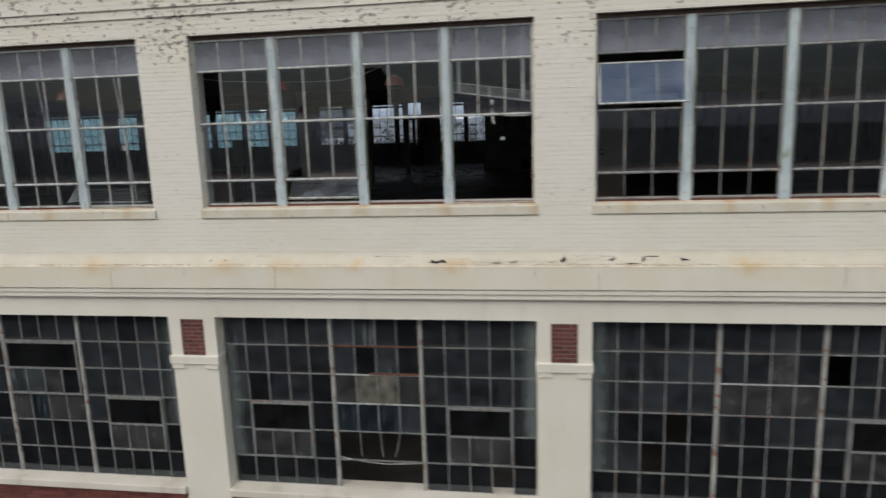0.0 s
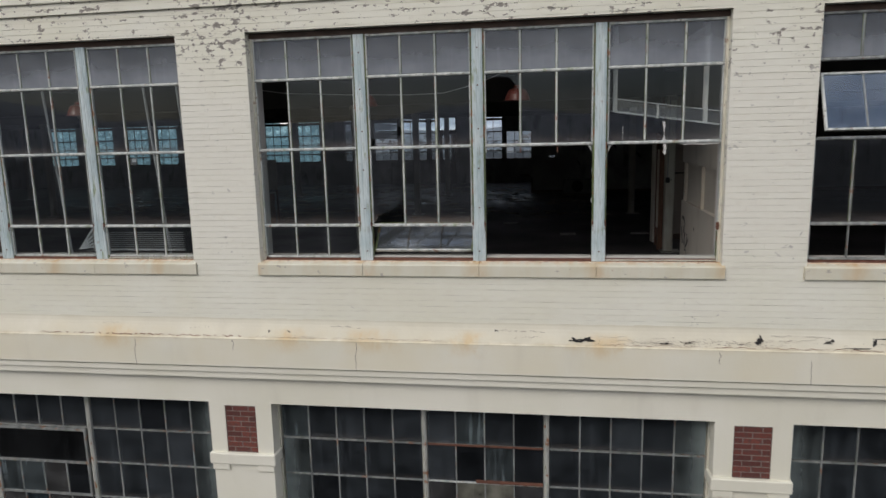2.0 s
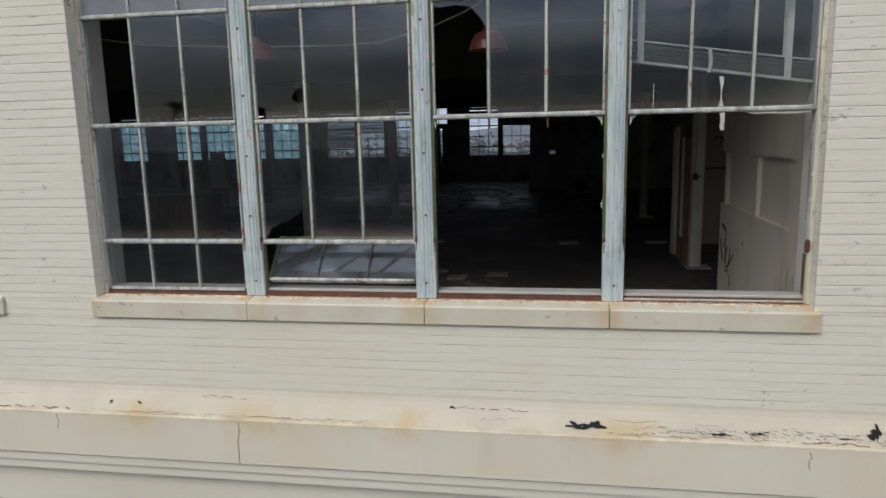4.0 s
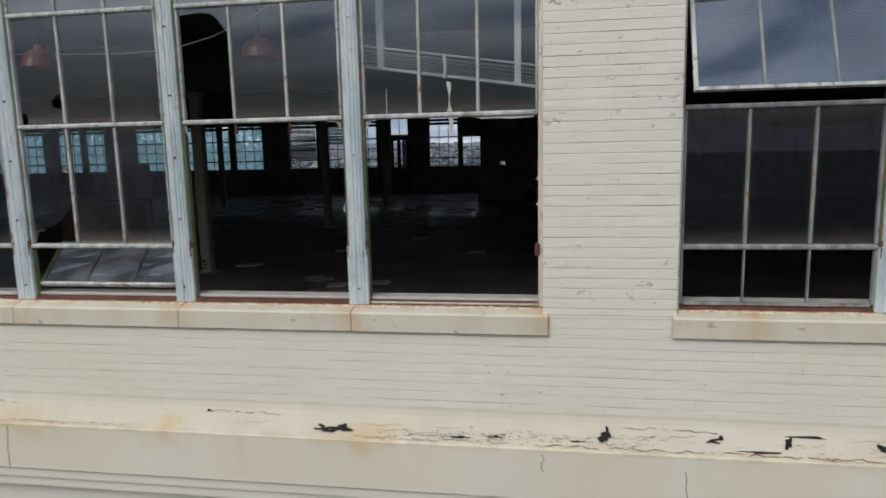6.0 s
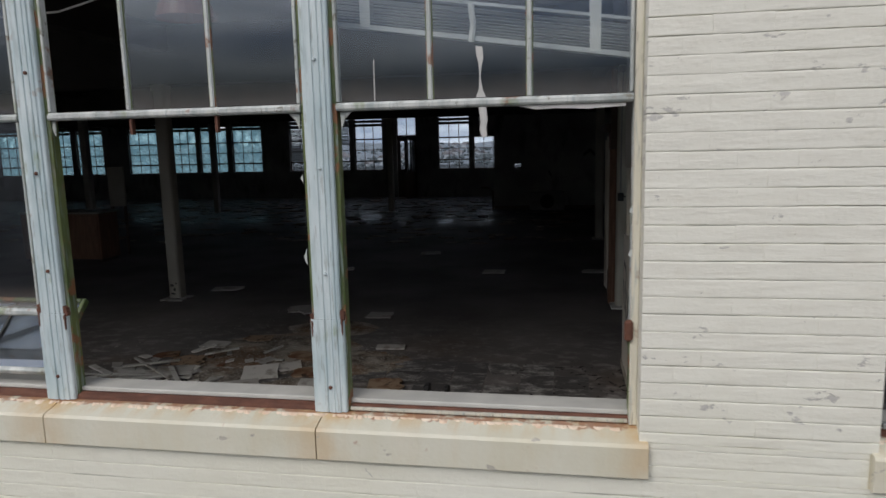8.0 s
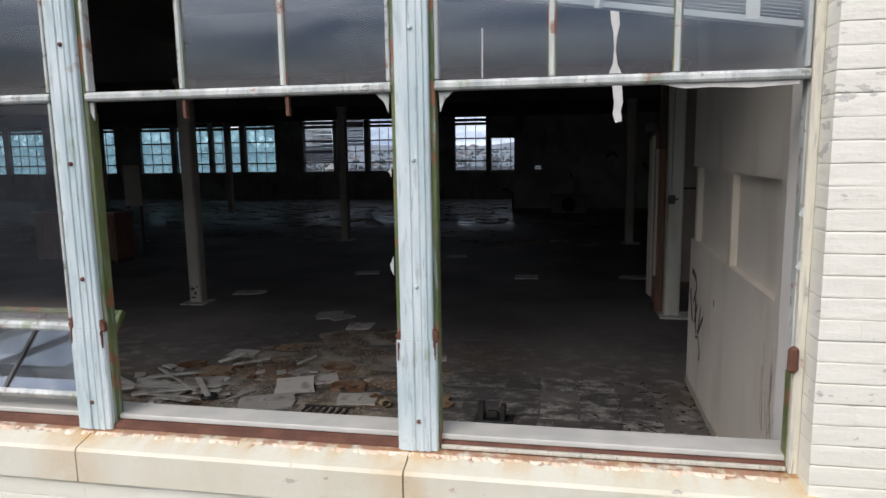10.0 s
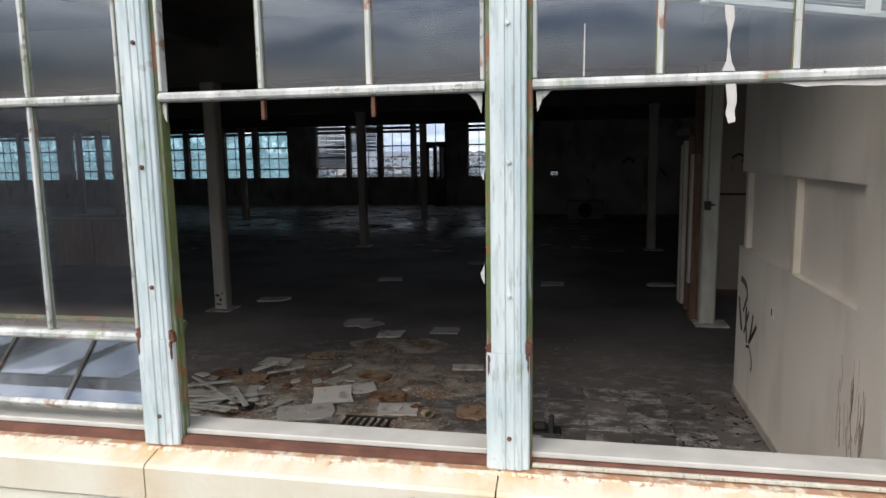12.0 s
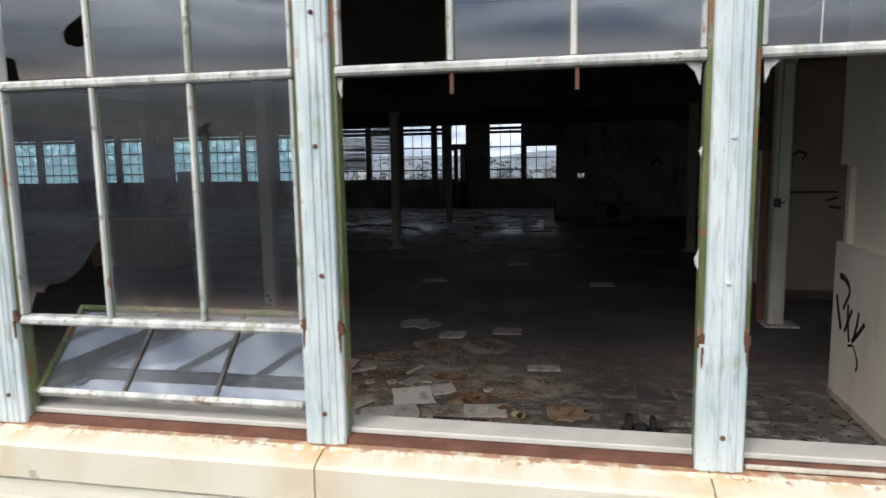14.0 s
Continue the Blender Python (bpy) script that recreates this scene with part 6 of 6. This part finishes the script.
TILES = [(-1.02, 5.54, 0.36, 0.28, 20, 3), (-0.84, 5.46, 0.32, 0.18, 50, 2), (-0.48, 5.06, 0.30, 0.26, 5, 1), (0.10, 5.32, 0.32, 0.26, 2, 1), (-1.33, 3.91, 0.30, 0.20, -4, 2), (0.58, 3.99, 0.30, 0.14, 6, 1),
         (-0.44, 3.06, 0.34, 0.29, 20, 9), (-0.24, 3.28, 0.22, 0.19, 28, 6), (0.19, 2.85, 0.34, 0.26, 10, 0), (-0.52, 2.68, 0.46, 0.26, 22, 5), (1.23, 8.29, 0.36, 0.30, 3, 0), (2.85, 8.4, 0.42, 0.26, 8, 0), (-2.66, 6.72, 0.45, 0.26, 10, 0),
         (-1.50, 2.76, 0.40, 0.32, -24, 6), (-1.30, 3.05, 0.36, 0.18, 16, 5), (-1.72, 3.02, 0.34, 0.24, 35, 4), (-1.4, 8.4, 0.4, 0.26, 15, 0), (-0.55, 3.42, 0.20, 0.13, 60, 3), (-0.78, 2.86, 0.18, 0.12, -15, 4),
         (-0.2, 10.2, 0.4, 0.3, 15, 0), (4.6, 1.1, 0.4, 0.3, 20, 3), (5.0, 1.5, 0.45, 0.3, -10, 2), (5.5, 1.2, 0.3, 0.3, 35, 2)]
for k, (x, y, w, d, rz, rx) in enumerate(TILES):
    slab(w, d, 0.016, 100 + k, M_TILE, "ceiling_tile", "broken pale ceiling tile lying on the dirty floor", x, y, rz, rx, 0, 0.004 * (k % 3), "tile", "fallen ceiling tiles")
STAINED = [(-1.34, 3.33, 0.40, 0.26, 14, 7), (0.03, 3.13, 0.36, 0.24, 10, 4), (-0.24, 3.61, 0.34, 0.22, -6, 3), (0.81, 2.87, 0.32, 0.28, 15, 4), (-0.97, 4.18, 0.36, 0.22, 8, 2),
           (-0.62, 3.24, 0.20, 0.14, 40, 5), (-1.66, 3.50, 0.30, 0.14, 25, 4)]
for k, (x, y, w, d, rz, rx) in enumerate(STAINED):
    slab(w, d, 0.016, 200 + k, M_WETTILE, "stained_tile", "water-stained brown ceiling tile on the floor", x, y, rz, rx, 0, 0.003 * (k % 4), "tile", "fallen ceiling tiles", True)
PLANKS = [(-1.44, 2.90, 0.92, -38), (-1.15, 2.80, 0.56, -52), (-1.35, 2.74, 0.70, 30), (-1.30, 2.62, 0.62, 2), (-1.62, 2.84, 0.75, -62), (-1.10, 2.78, 0.24, 6), (-1.68, 2.70, 0.62, 24), (-1.52, 3.02, 0.55, 12), (-1.9, 2.9, 0.7, -30), (-0.80, 2.72, 0.34, 58),
          (-1.06, 3.52, 0.34, 22), (-1.28, 3.56, 0.26, 60), (-1.6, 2.5, 0.6, -6), (-2.0, 2.55, 0.7, 15), (-1.25, 2.52, 0.4, -20), (-0.55, 3.62, 0.26, 70)]
for k, (x, y, ln, rz) in enumerate(PLANKS):
    m = Mesh().box(-ln / 2, ln / 2, -0.014 - 0.009 * (k % 3), 0.014 + 0.009 * (k % 3), 0, 0.016, 0.003)
    ob = thing("batten", "grey broken wooden batten in a heap on the floor", "plank", m, M_PLANK, group="heap of broken battens")
    tilt = rnd.uniform(-7, 7)
    ob.matrix_world = pose(x, y, (0.075 - 0.016 * k if k < 5 else 0.003 + 0.02 * (k % 4)) + abs(math.sin(radians(tilt))) * ln / 2, 0, tilt, rz)
r = random.Random(31)
for k in range(15 * 10):
    gx, gy = k % 15, k // 15
    x, y = -1.55 + 0.305 * gx, 0.72 + 0.305 * gy
    gone = 0.9 if x < 0.1 else (0.3 if 2.5 < y < 3.7 else 0.72) if x < 1.15 else 0.14 + (0.5 if y > 3.3 else 0.0)
    if x > 2.71 or r.random() < gone:
        continue
    q = Mesh().upright([(a * 0.150 * r.uniform(0.93, 1.0), b * 0.150 * r.uniform(0.93, 1.0)) for a, b in ((-1, -1), (0.2, -1), (1, -1), (1, 0.1), (1, 1), (-0.1, 1), (-1, 1), (-1, -0.2))], 0, 0.004)
    ob = thing("floor_tile", "grey worn vinyl floor tile left on the concrete", "tile", q, M_VINYL, group="worn floor tiles")
    ob.matrix_world = pose(x, y, 0.0008 + 0.0002 * (k % 5), 0, 0, r.uniform(-2.0, 2.0) if r.random() < 0.85 else r.uniform(-20, 20))
chips, r = Mesh(), random.Random(52)
for k in range(120):
    x, y = min(r.gauss(2.55, 0.28), 2.86), r.uniform(1.9, 3.6)
    w, d, a = 0.006 + 0.045 * r.random() ** 2.5, r.uniform(0.004, 0.012), r.uniform(0, 3.1)
    u, v = Vector((math.cos(a), math.sin(a))), Vector((-math.sin(a), math.cos(a)))
    quad = [(-w, -d * 0.4), (0.2 * w, -d), (w, 0.3 * d), (-0.3 * w, d)]
    chips.upright([(min(x + u.x * p + v.x * q, 2.865), y + u.y * p + v.y * q) for p, q in quad], 0.0062, 0.009)
thing("floor_chips", "dark brittle chips of old flooring on the floor", "rubble", chips, M_BLACK, kind="stuff")
grate = thing("floor_grate", "dark metal grate fallen among the rubbish", "grate", at=(0.02, 2.56, 0.006))
part("backing", Mesh().box(-0.20, 0.20, -0.10, 0.10, 0.0, 0.004), M_BLACK, grate)
for k in range(7):
    part("slat", Mesh().box(-0.19 + 0.056 * k, -0.165 + 0.056 * k, -0.095, 0.095, 0.0045, 0.018, 0.002), M_SPRAY, grate)
for y in (-0.105, 0.095):
    part("edge", Mesh().box(-0.205, 0.205, y, y + 0.012, 0.0, 0.022, 0.002), M_SPRAY, grate)
ring = thing("rubber_ring", "small black rubber ring lying in the rubbish", "ring", Mesh().tube([(-1.02 + 0.06 * math.cos(a * 0.524), 2.66 + 0.06 * math.sin(a * 0.524), 0.05) for a in range(13)], 0.014, 6), M_SPRAY)
cup = thing("crushed_cup", "small crushed yellowish paper cup on the floor", "cup", Mesh().spin([(0.0, 0.0), (0.04, 0.0), (0.055, 0.05), (0.05, 0.10), (0.045, 0.10), (0.048, 0.05), (0.03, 0.005), (0.0, 0.005)], (0, 0, 0), 12), M_CUP)
cup.matrix_world = pose(0.42, 2.78, 0.035, 80, 0, 35) @ Matrix.Diagonal((0.8, 0.55, 0.9, 1))
fitting = thing("broken_fitting", "dark broken metal fitting on the floor", "fitting", at=(1.32, 2.62, 0))
part("bracket", Mesh().box(-0.11, -0.06, -0.05, 0.05, 0, 0.14, 0.008), M_SPRAY, fitting)
part("bracket", Mesh().box(0.06, 0.10, -0.06, 0.04, 0, 0.13, 0.008), M_SPRAY, fitting)
part("base_plate", Mesh().box(-0.14, 0.15, -0.07, 0.07, 0.0, 0.02, 0.006), M_SPRAY, fitting)
part("core", Mesh().box(-0.05, 0.05, -0.04, 0.03, 0.021, 0.08, 0.02), M_BLACK, fitting)
# low mounds of dirt under the rubbish
def mound(x, y, w, d, h, seed):
    r, m = random.Random(seed), Mesh()
    n = 26
    off = Vector((r.uniform(0, 50), r.uniform(0, 50), 0))
    for j in range(n + 1):
        for i in range(n + 1):
            u, v = 2 * i / n - 1, 2 * j / n - 1
            fall = max(0.0, 1 - (u * u + v * v)) ** 0.7
            bump = 0.55 + 0.6 * noise.noise(Vector((u * 2.2, v * 2.2, 0)) + off) + 0.45 * noise.noise(Vector((u * 7, v * 7, 0)) + off)
            m.v.append((x + u * w / 2, y + v * d / 2, h * fall * bump - 0.006 * (1 - fall)))
    for j in range(n):
        for i in range(n):
            k = j * (n + 1) + i
            m.f.append((k, k + 1, k + n + 2, k + n + 1))
    return thing("dirt_heap", "low heap of brown grey dirt and plaster dust", "dirt", m, M_DIRT, kind="stuff")


for k, (x, y, w, d, h) in enumerate(((-0.55, 3.75, 1.9, 1.5, 0.035), (-1.0, 2.9, 1.6, 1.1, 0.04), (0.35, 3.5, 1.2, 0.9, 0.03), (0.1, 2.7, 1.1, 0.8, 0.03), (-1.7, 2.5, 1.2, 0.9, 0.04), (-0.3, 4.7, 1.2, 0.8, 0.02))):
    mound(x, y, w, d, h, 60 + k)
r = random.Random(44)
for k in range(30):
    x, y = r.gauss(-0.65, 0.6), r.gauss(3.1, 0.5)
    if not (-2.4 < x < 1.0 and 1.6 < y < 4.8):
        continue
    mat = M_TILE if r.random() < 0.5 else (M_WETTILE if r.random() < 0.5 else M_PLANK)
    slab(r.uniform(0.04, 0.15), r.uniform(0.03, 0.10), 0.010, 400 + k, mat, "tile_fragment", "small broken fragment of ceiling tile in the dirt", x, y, r.uniform(0, 180), r.uniform(-12, 12), r.uniform(-8, 8), 0.012, "fragment", "fragments in the rubbish")
crumbs, r = Mesh(), random.Random(9)
for k in range(2800):
    x = r.gauss(-0.35, 0.75) if k < 2500 else r.uniform(-2.4, 2.8)
    y = r.gauss(3.5, 0.65) if k < 2500 else r.uniform(1.0, 5.5)
    if not (-2.8 < x < 2.82 and 0.35 < y < 7.5):
        continue
    s, a, h = 0.0025 + 0.013 * r.random() ** 3, r.uniform(0, 6.3), r.uniform(0.002, 0.008)
    base_k = len(crumbs.v)
    n = 5
    for z, q in ((0.0005, 1.0), (h, 0.75)):
        crumbs.v += [(x + s * q * r.uniform(0.7, 1.1) * math.cos(a + j * 6.283 / n), y + s * q * math.sin(a + j * 6.283 / n), z) for j in range(n)]
    crumbs.f += [(base_k + j, base_k + (j + 1) % n, base_k + n + (j + 1) % n, base_k + n + j) for j in range(n)] + [tuple(base_k + n + j for j in range(n))]
bits, r2 = Mesh(), random.Random(63)
for k in range(560):
    x, y = r2.uniform(-16, 2.5), r2.uniform(11.5, 24.6)
    w, d, a = r2.uniform(0.05, 0.28), r2.uniform(0.03, 0.14), r2.uniform(-0.5, 0.5)
    c, q = math.cos(a), math.sin(a)
    if y > 19.2 and x > -0.1:
        continue
    bits.upright([(x + c * u * w - q * v * d, y + q * u * w + c * v * d) for u, v in ((-1, -0.8), (0.3, -1), (1, -0.2), (0.6, 1), (-0.5, 0.9))], 0.001, r2.uniform(0.008, 0.03))
thing("scattered_debris", "flat scraps of tile and paper over the far floor", "rubble", bits, M_DIRT, kind="stuff")
thing("plaster_crumbs", "scattered crumbs of plaster and broken tile on the floor", "rubble", crumbs, M_CRUMB, kind="stuff")

# ---- outside: palm, houses on the far slope ----
palm = thing("palm_tree", "distant palm tree with a ragged crown", "tree", at=(-47.2, -78, GROUND))
part("trunk", Mesh().spin([(0.38, 0.0), (0.28, 4.0), (0.24, 14.0), (0.0, 14.2)], (0, 0, 0), 10), M_DARKWOOD, palm)
palm.scale = (0.8, 0.8, 0.8)
crown, r = Mesh(), random.Random(5)
for k in range(60):
    a, up = r.uniform(0, 6.3), r.uniform(-0.5, 1.1)
    ln = r.uniform(2.0, 3.4)
    pts = [Vector((math.cos(a) * ln * u, math.sin(a) * ln * u, 14.0 + up * ln * u - 1.7 * ln * 0.3 * u * u)) for u in (0, 0.35, 0.7, 1.0)]
    side = Vector((-math.sin(a), math.cos(a), 0)) * 0.32
    for p, q, wa, wb in zip(pts, pts[1:], (0.3, 1.0, 0.8), (1.0, 0.8, 0.05)):
        crown.poly([p - side * wa, q - side * wb, q + side * wb, p + side * wa])
part("crown", crown, M_LEAF, palm)

woods, r = Mesh(), random.Random(19)
for k in range(900):
    a, d = radians(r.uniform(-42, 14)), r.uniform(236, 430)
    x, y, s = d * math.sin(a), d * math.cos(a), r.uniform(0.5, 1.7)
    u = max(0.0, (d / 260 - 1) / 0.9)
    z = GROUND - 0.8 + 17 * 0.55 * math.sin(u * math.pi / 2) ** 1.3
    for j in range(3):
        cx, cy, cz, q = x + r.uniform(-s, s), y + r.uniform(-s, s), z + s * r.uniform(0.5, 1.2), s * r.uniform(0.5, 0.9)
        n = len(woods.v)
        woods.v += [(cx + q * math.cos(b * 1.257) * r.uniform(0.7, 1.2), cy + q * math.sin(b * 1.257) * r.uniform(0.7, 1.2), cz + q * r.uniform(-0.3, 0.3)) for b in range(5)]
        woods.v += [(cx, cy, cz + q * r.uniform(0.7, 1.2)), (cx, cy, cz - q)]
        woods.f += [(n + b, n + (b + 1) % 5, n + 5) for b in range(5)] + [(n + (b + 1) % 5, n + b, n + 6) for b in range(5)]
thing("far_woods", "bare grey trees scattered over the far hillside", "trees", woods, M_WOODS, kind="stuff")

r = random.Random(12)
for k in range(70):
    a, d = radians(r.uniform(-38, 12)), r.uniform(240, 420)
    x, y = d * math.sin(a), d * math.cos(a)
    u = max(0.0, (d / 260 - 1) / 0.9)
    z = GROUND - 1.0 + 17 * 0.55 * math.sin(u * math.pi / 2) ** 1.3 if u > 0 else GROUND
    w, h = r.uniform(4, 7), r.uniform(2.5, 4)
    small = r.uniform(0.45, 0.75)
    house = thing("house", "small pale house far off on the hillside", "house", at=(x, y, z), group="houses on the far hill")
    house.rotation_euler, house.scale = (0, 0, r.uniform(0, 3.1)), (small, small, small)
    part("wall", Mesh().box(-w / 2, w / 2, -3.5, 3.5, 0, h), M_HOUSE, house)
    m = Mesh()
    m.v += [(-w / 2 - 0.4, -3.9, h), (w / 2 + 0.4, -3.9, h), (w / 2 + 0.4, 3.9, h), (-w / 2 - 0.4, 3.9, h), (-w / 2 - 0.4, 0, h + 2.2), (w / 2 + 0.4, 0, h + 2.2)]
    m.f += [(0, 1, 5, 4), (2, 3, 4, 5), (0, 4, 3), (1, 2, 5), (0, 3, 2, 1)]
    part("roof", m, M_ROOF, house)
    for x0 in (-w / 4, w / 4):
        part("window", Mesh().box(x0 - 0.6, x0 + 0.6, -3.56, -3.501, h * 0.4, h * 0.75), M_BLACK, house)

# ---- bricks of the front wall, last ----


def brick_mesh(c=0.0027):
    """A unit-long painted brick, its face at y = 0 with soft edges."""
    m = Mesh()
    e = 0.002
    m.v += [(-0.5, 0.11, 0.0), (0.5, 0.11, 0.0), (0.5, 0.11, 1.0), (-0.5, 0.11, 1.0)]
    m.v += [(-0.5, c, 0.0), (0.5, c, 0.0), (0.5, c, 1.0), (-0.5, c, 1.0)]
    m.v += [(-0.5 + e, 0, 0.035), (0.5 - e, 0, 0.035), (0.5 - e, 0, 0.965), (-0.5 + e, 0, 0.965)]
    for k in (0, 4):
        m.f += [(k + j, k + (j + 1) % 4, k + 4 + (j + 1) % 4, k + 4 + j) for j in range(4)]
    m.f.append((8, 9, 10, 11))
    return m


unit_brick = brick_mesh().data("brick", M_BRICK)
joined = Mesh()
shallow_brick = brick_mesh(0.0008).data("brick", M_BRICK)
protos = (brick_mesh(), brick_mesh(0.0008), brick_mesh(0.0018))
singles = []
r = random.Random(21)


def lay(xa, xb, z0, z1, y=0.0, single=None):
    """Fill a rectangle of the wall with courses of bricks."""
    k = math.floor(z0 / COURSE)
    while k * COURSE < z1 - 0.01:
        a0, a1 = max(k * COURSE, z0), min((k + 1) * COURSE, z1)
        x = math.floor(xa / STRETCH) * STRETCH - (STRETCH / 2 if k % 2 else 0)
        while x < xb:
            p, q = max(x, xa), min(x + STRETCH, xb)
            x += STRETCH
            if q - p < 0.015 or a1 - a0 < 0.012:
                continue
            caulked = math.sin(2.1 * x + 1.7 * k) + math.sin(0.9 * x - 2.3 * k) + r.uniform(-1.2, 1.2)
            kind = 1 if caulked > 0.5 else 2 if caulked > -0.4 else 0
            gap = (0.0022, 0.0003, 0.0008)[kind]
            pz0, pz1 = a0 + r.uniform(0.0002, gap), a1 - r.uniform(0.0002, gap)
            jut = r.uniform(-0.0007, 0.0007)
            proto = protos[kind]
            if single and single((p + q) / 2, a0) and len(singles) < 300:
                ob = part("brick", shallow_brick if kind == 1 else unit_brick, None, wall_front, at=((p + q) / 2, y + jut, pz0))
                ob.scale = (q - p, 1, pz1 - pz0)
                singles.append(ob)
            else:
                n = len(joined.v)
                joined.v.extend([((p + q) / 2 + vx * (q - p), vy + y + jut, pz0 + vz * (pz1 - pz0)) for vx, vy, vz in proto.v])
                joined.f.extend([tuple(n + i for i in f) for f in proto.f])
        k += 1


near = lambda x, z: 2.5 < x < 3.6 and z < 3.2
for p in PIERS:
    if abs(p) < 10:
        lay(p - 0.39, p + 0.395, 0.765, 0.905, 0, near)
        lay(p - PIER, p + PIER, 0.905, HEAD_Z, 0, near)
lay(-9.5, 9.5, 0.205, 0.765, 0, lambda x, z: 0.0 < x < 4.6)
lay(-9.5, 9.5, HEAD_Z, 3.86)
lay(-9.5, 9.5, 3.86, 3.99, -0.03)
lay(-9.5, 9.5, 3.99, 4.268, -0.06)
tagged(part("brickwork", joined, M_BRICK, wall_front), kind="stuff")
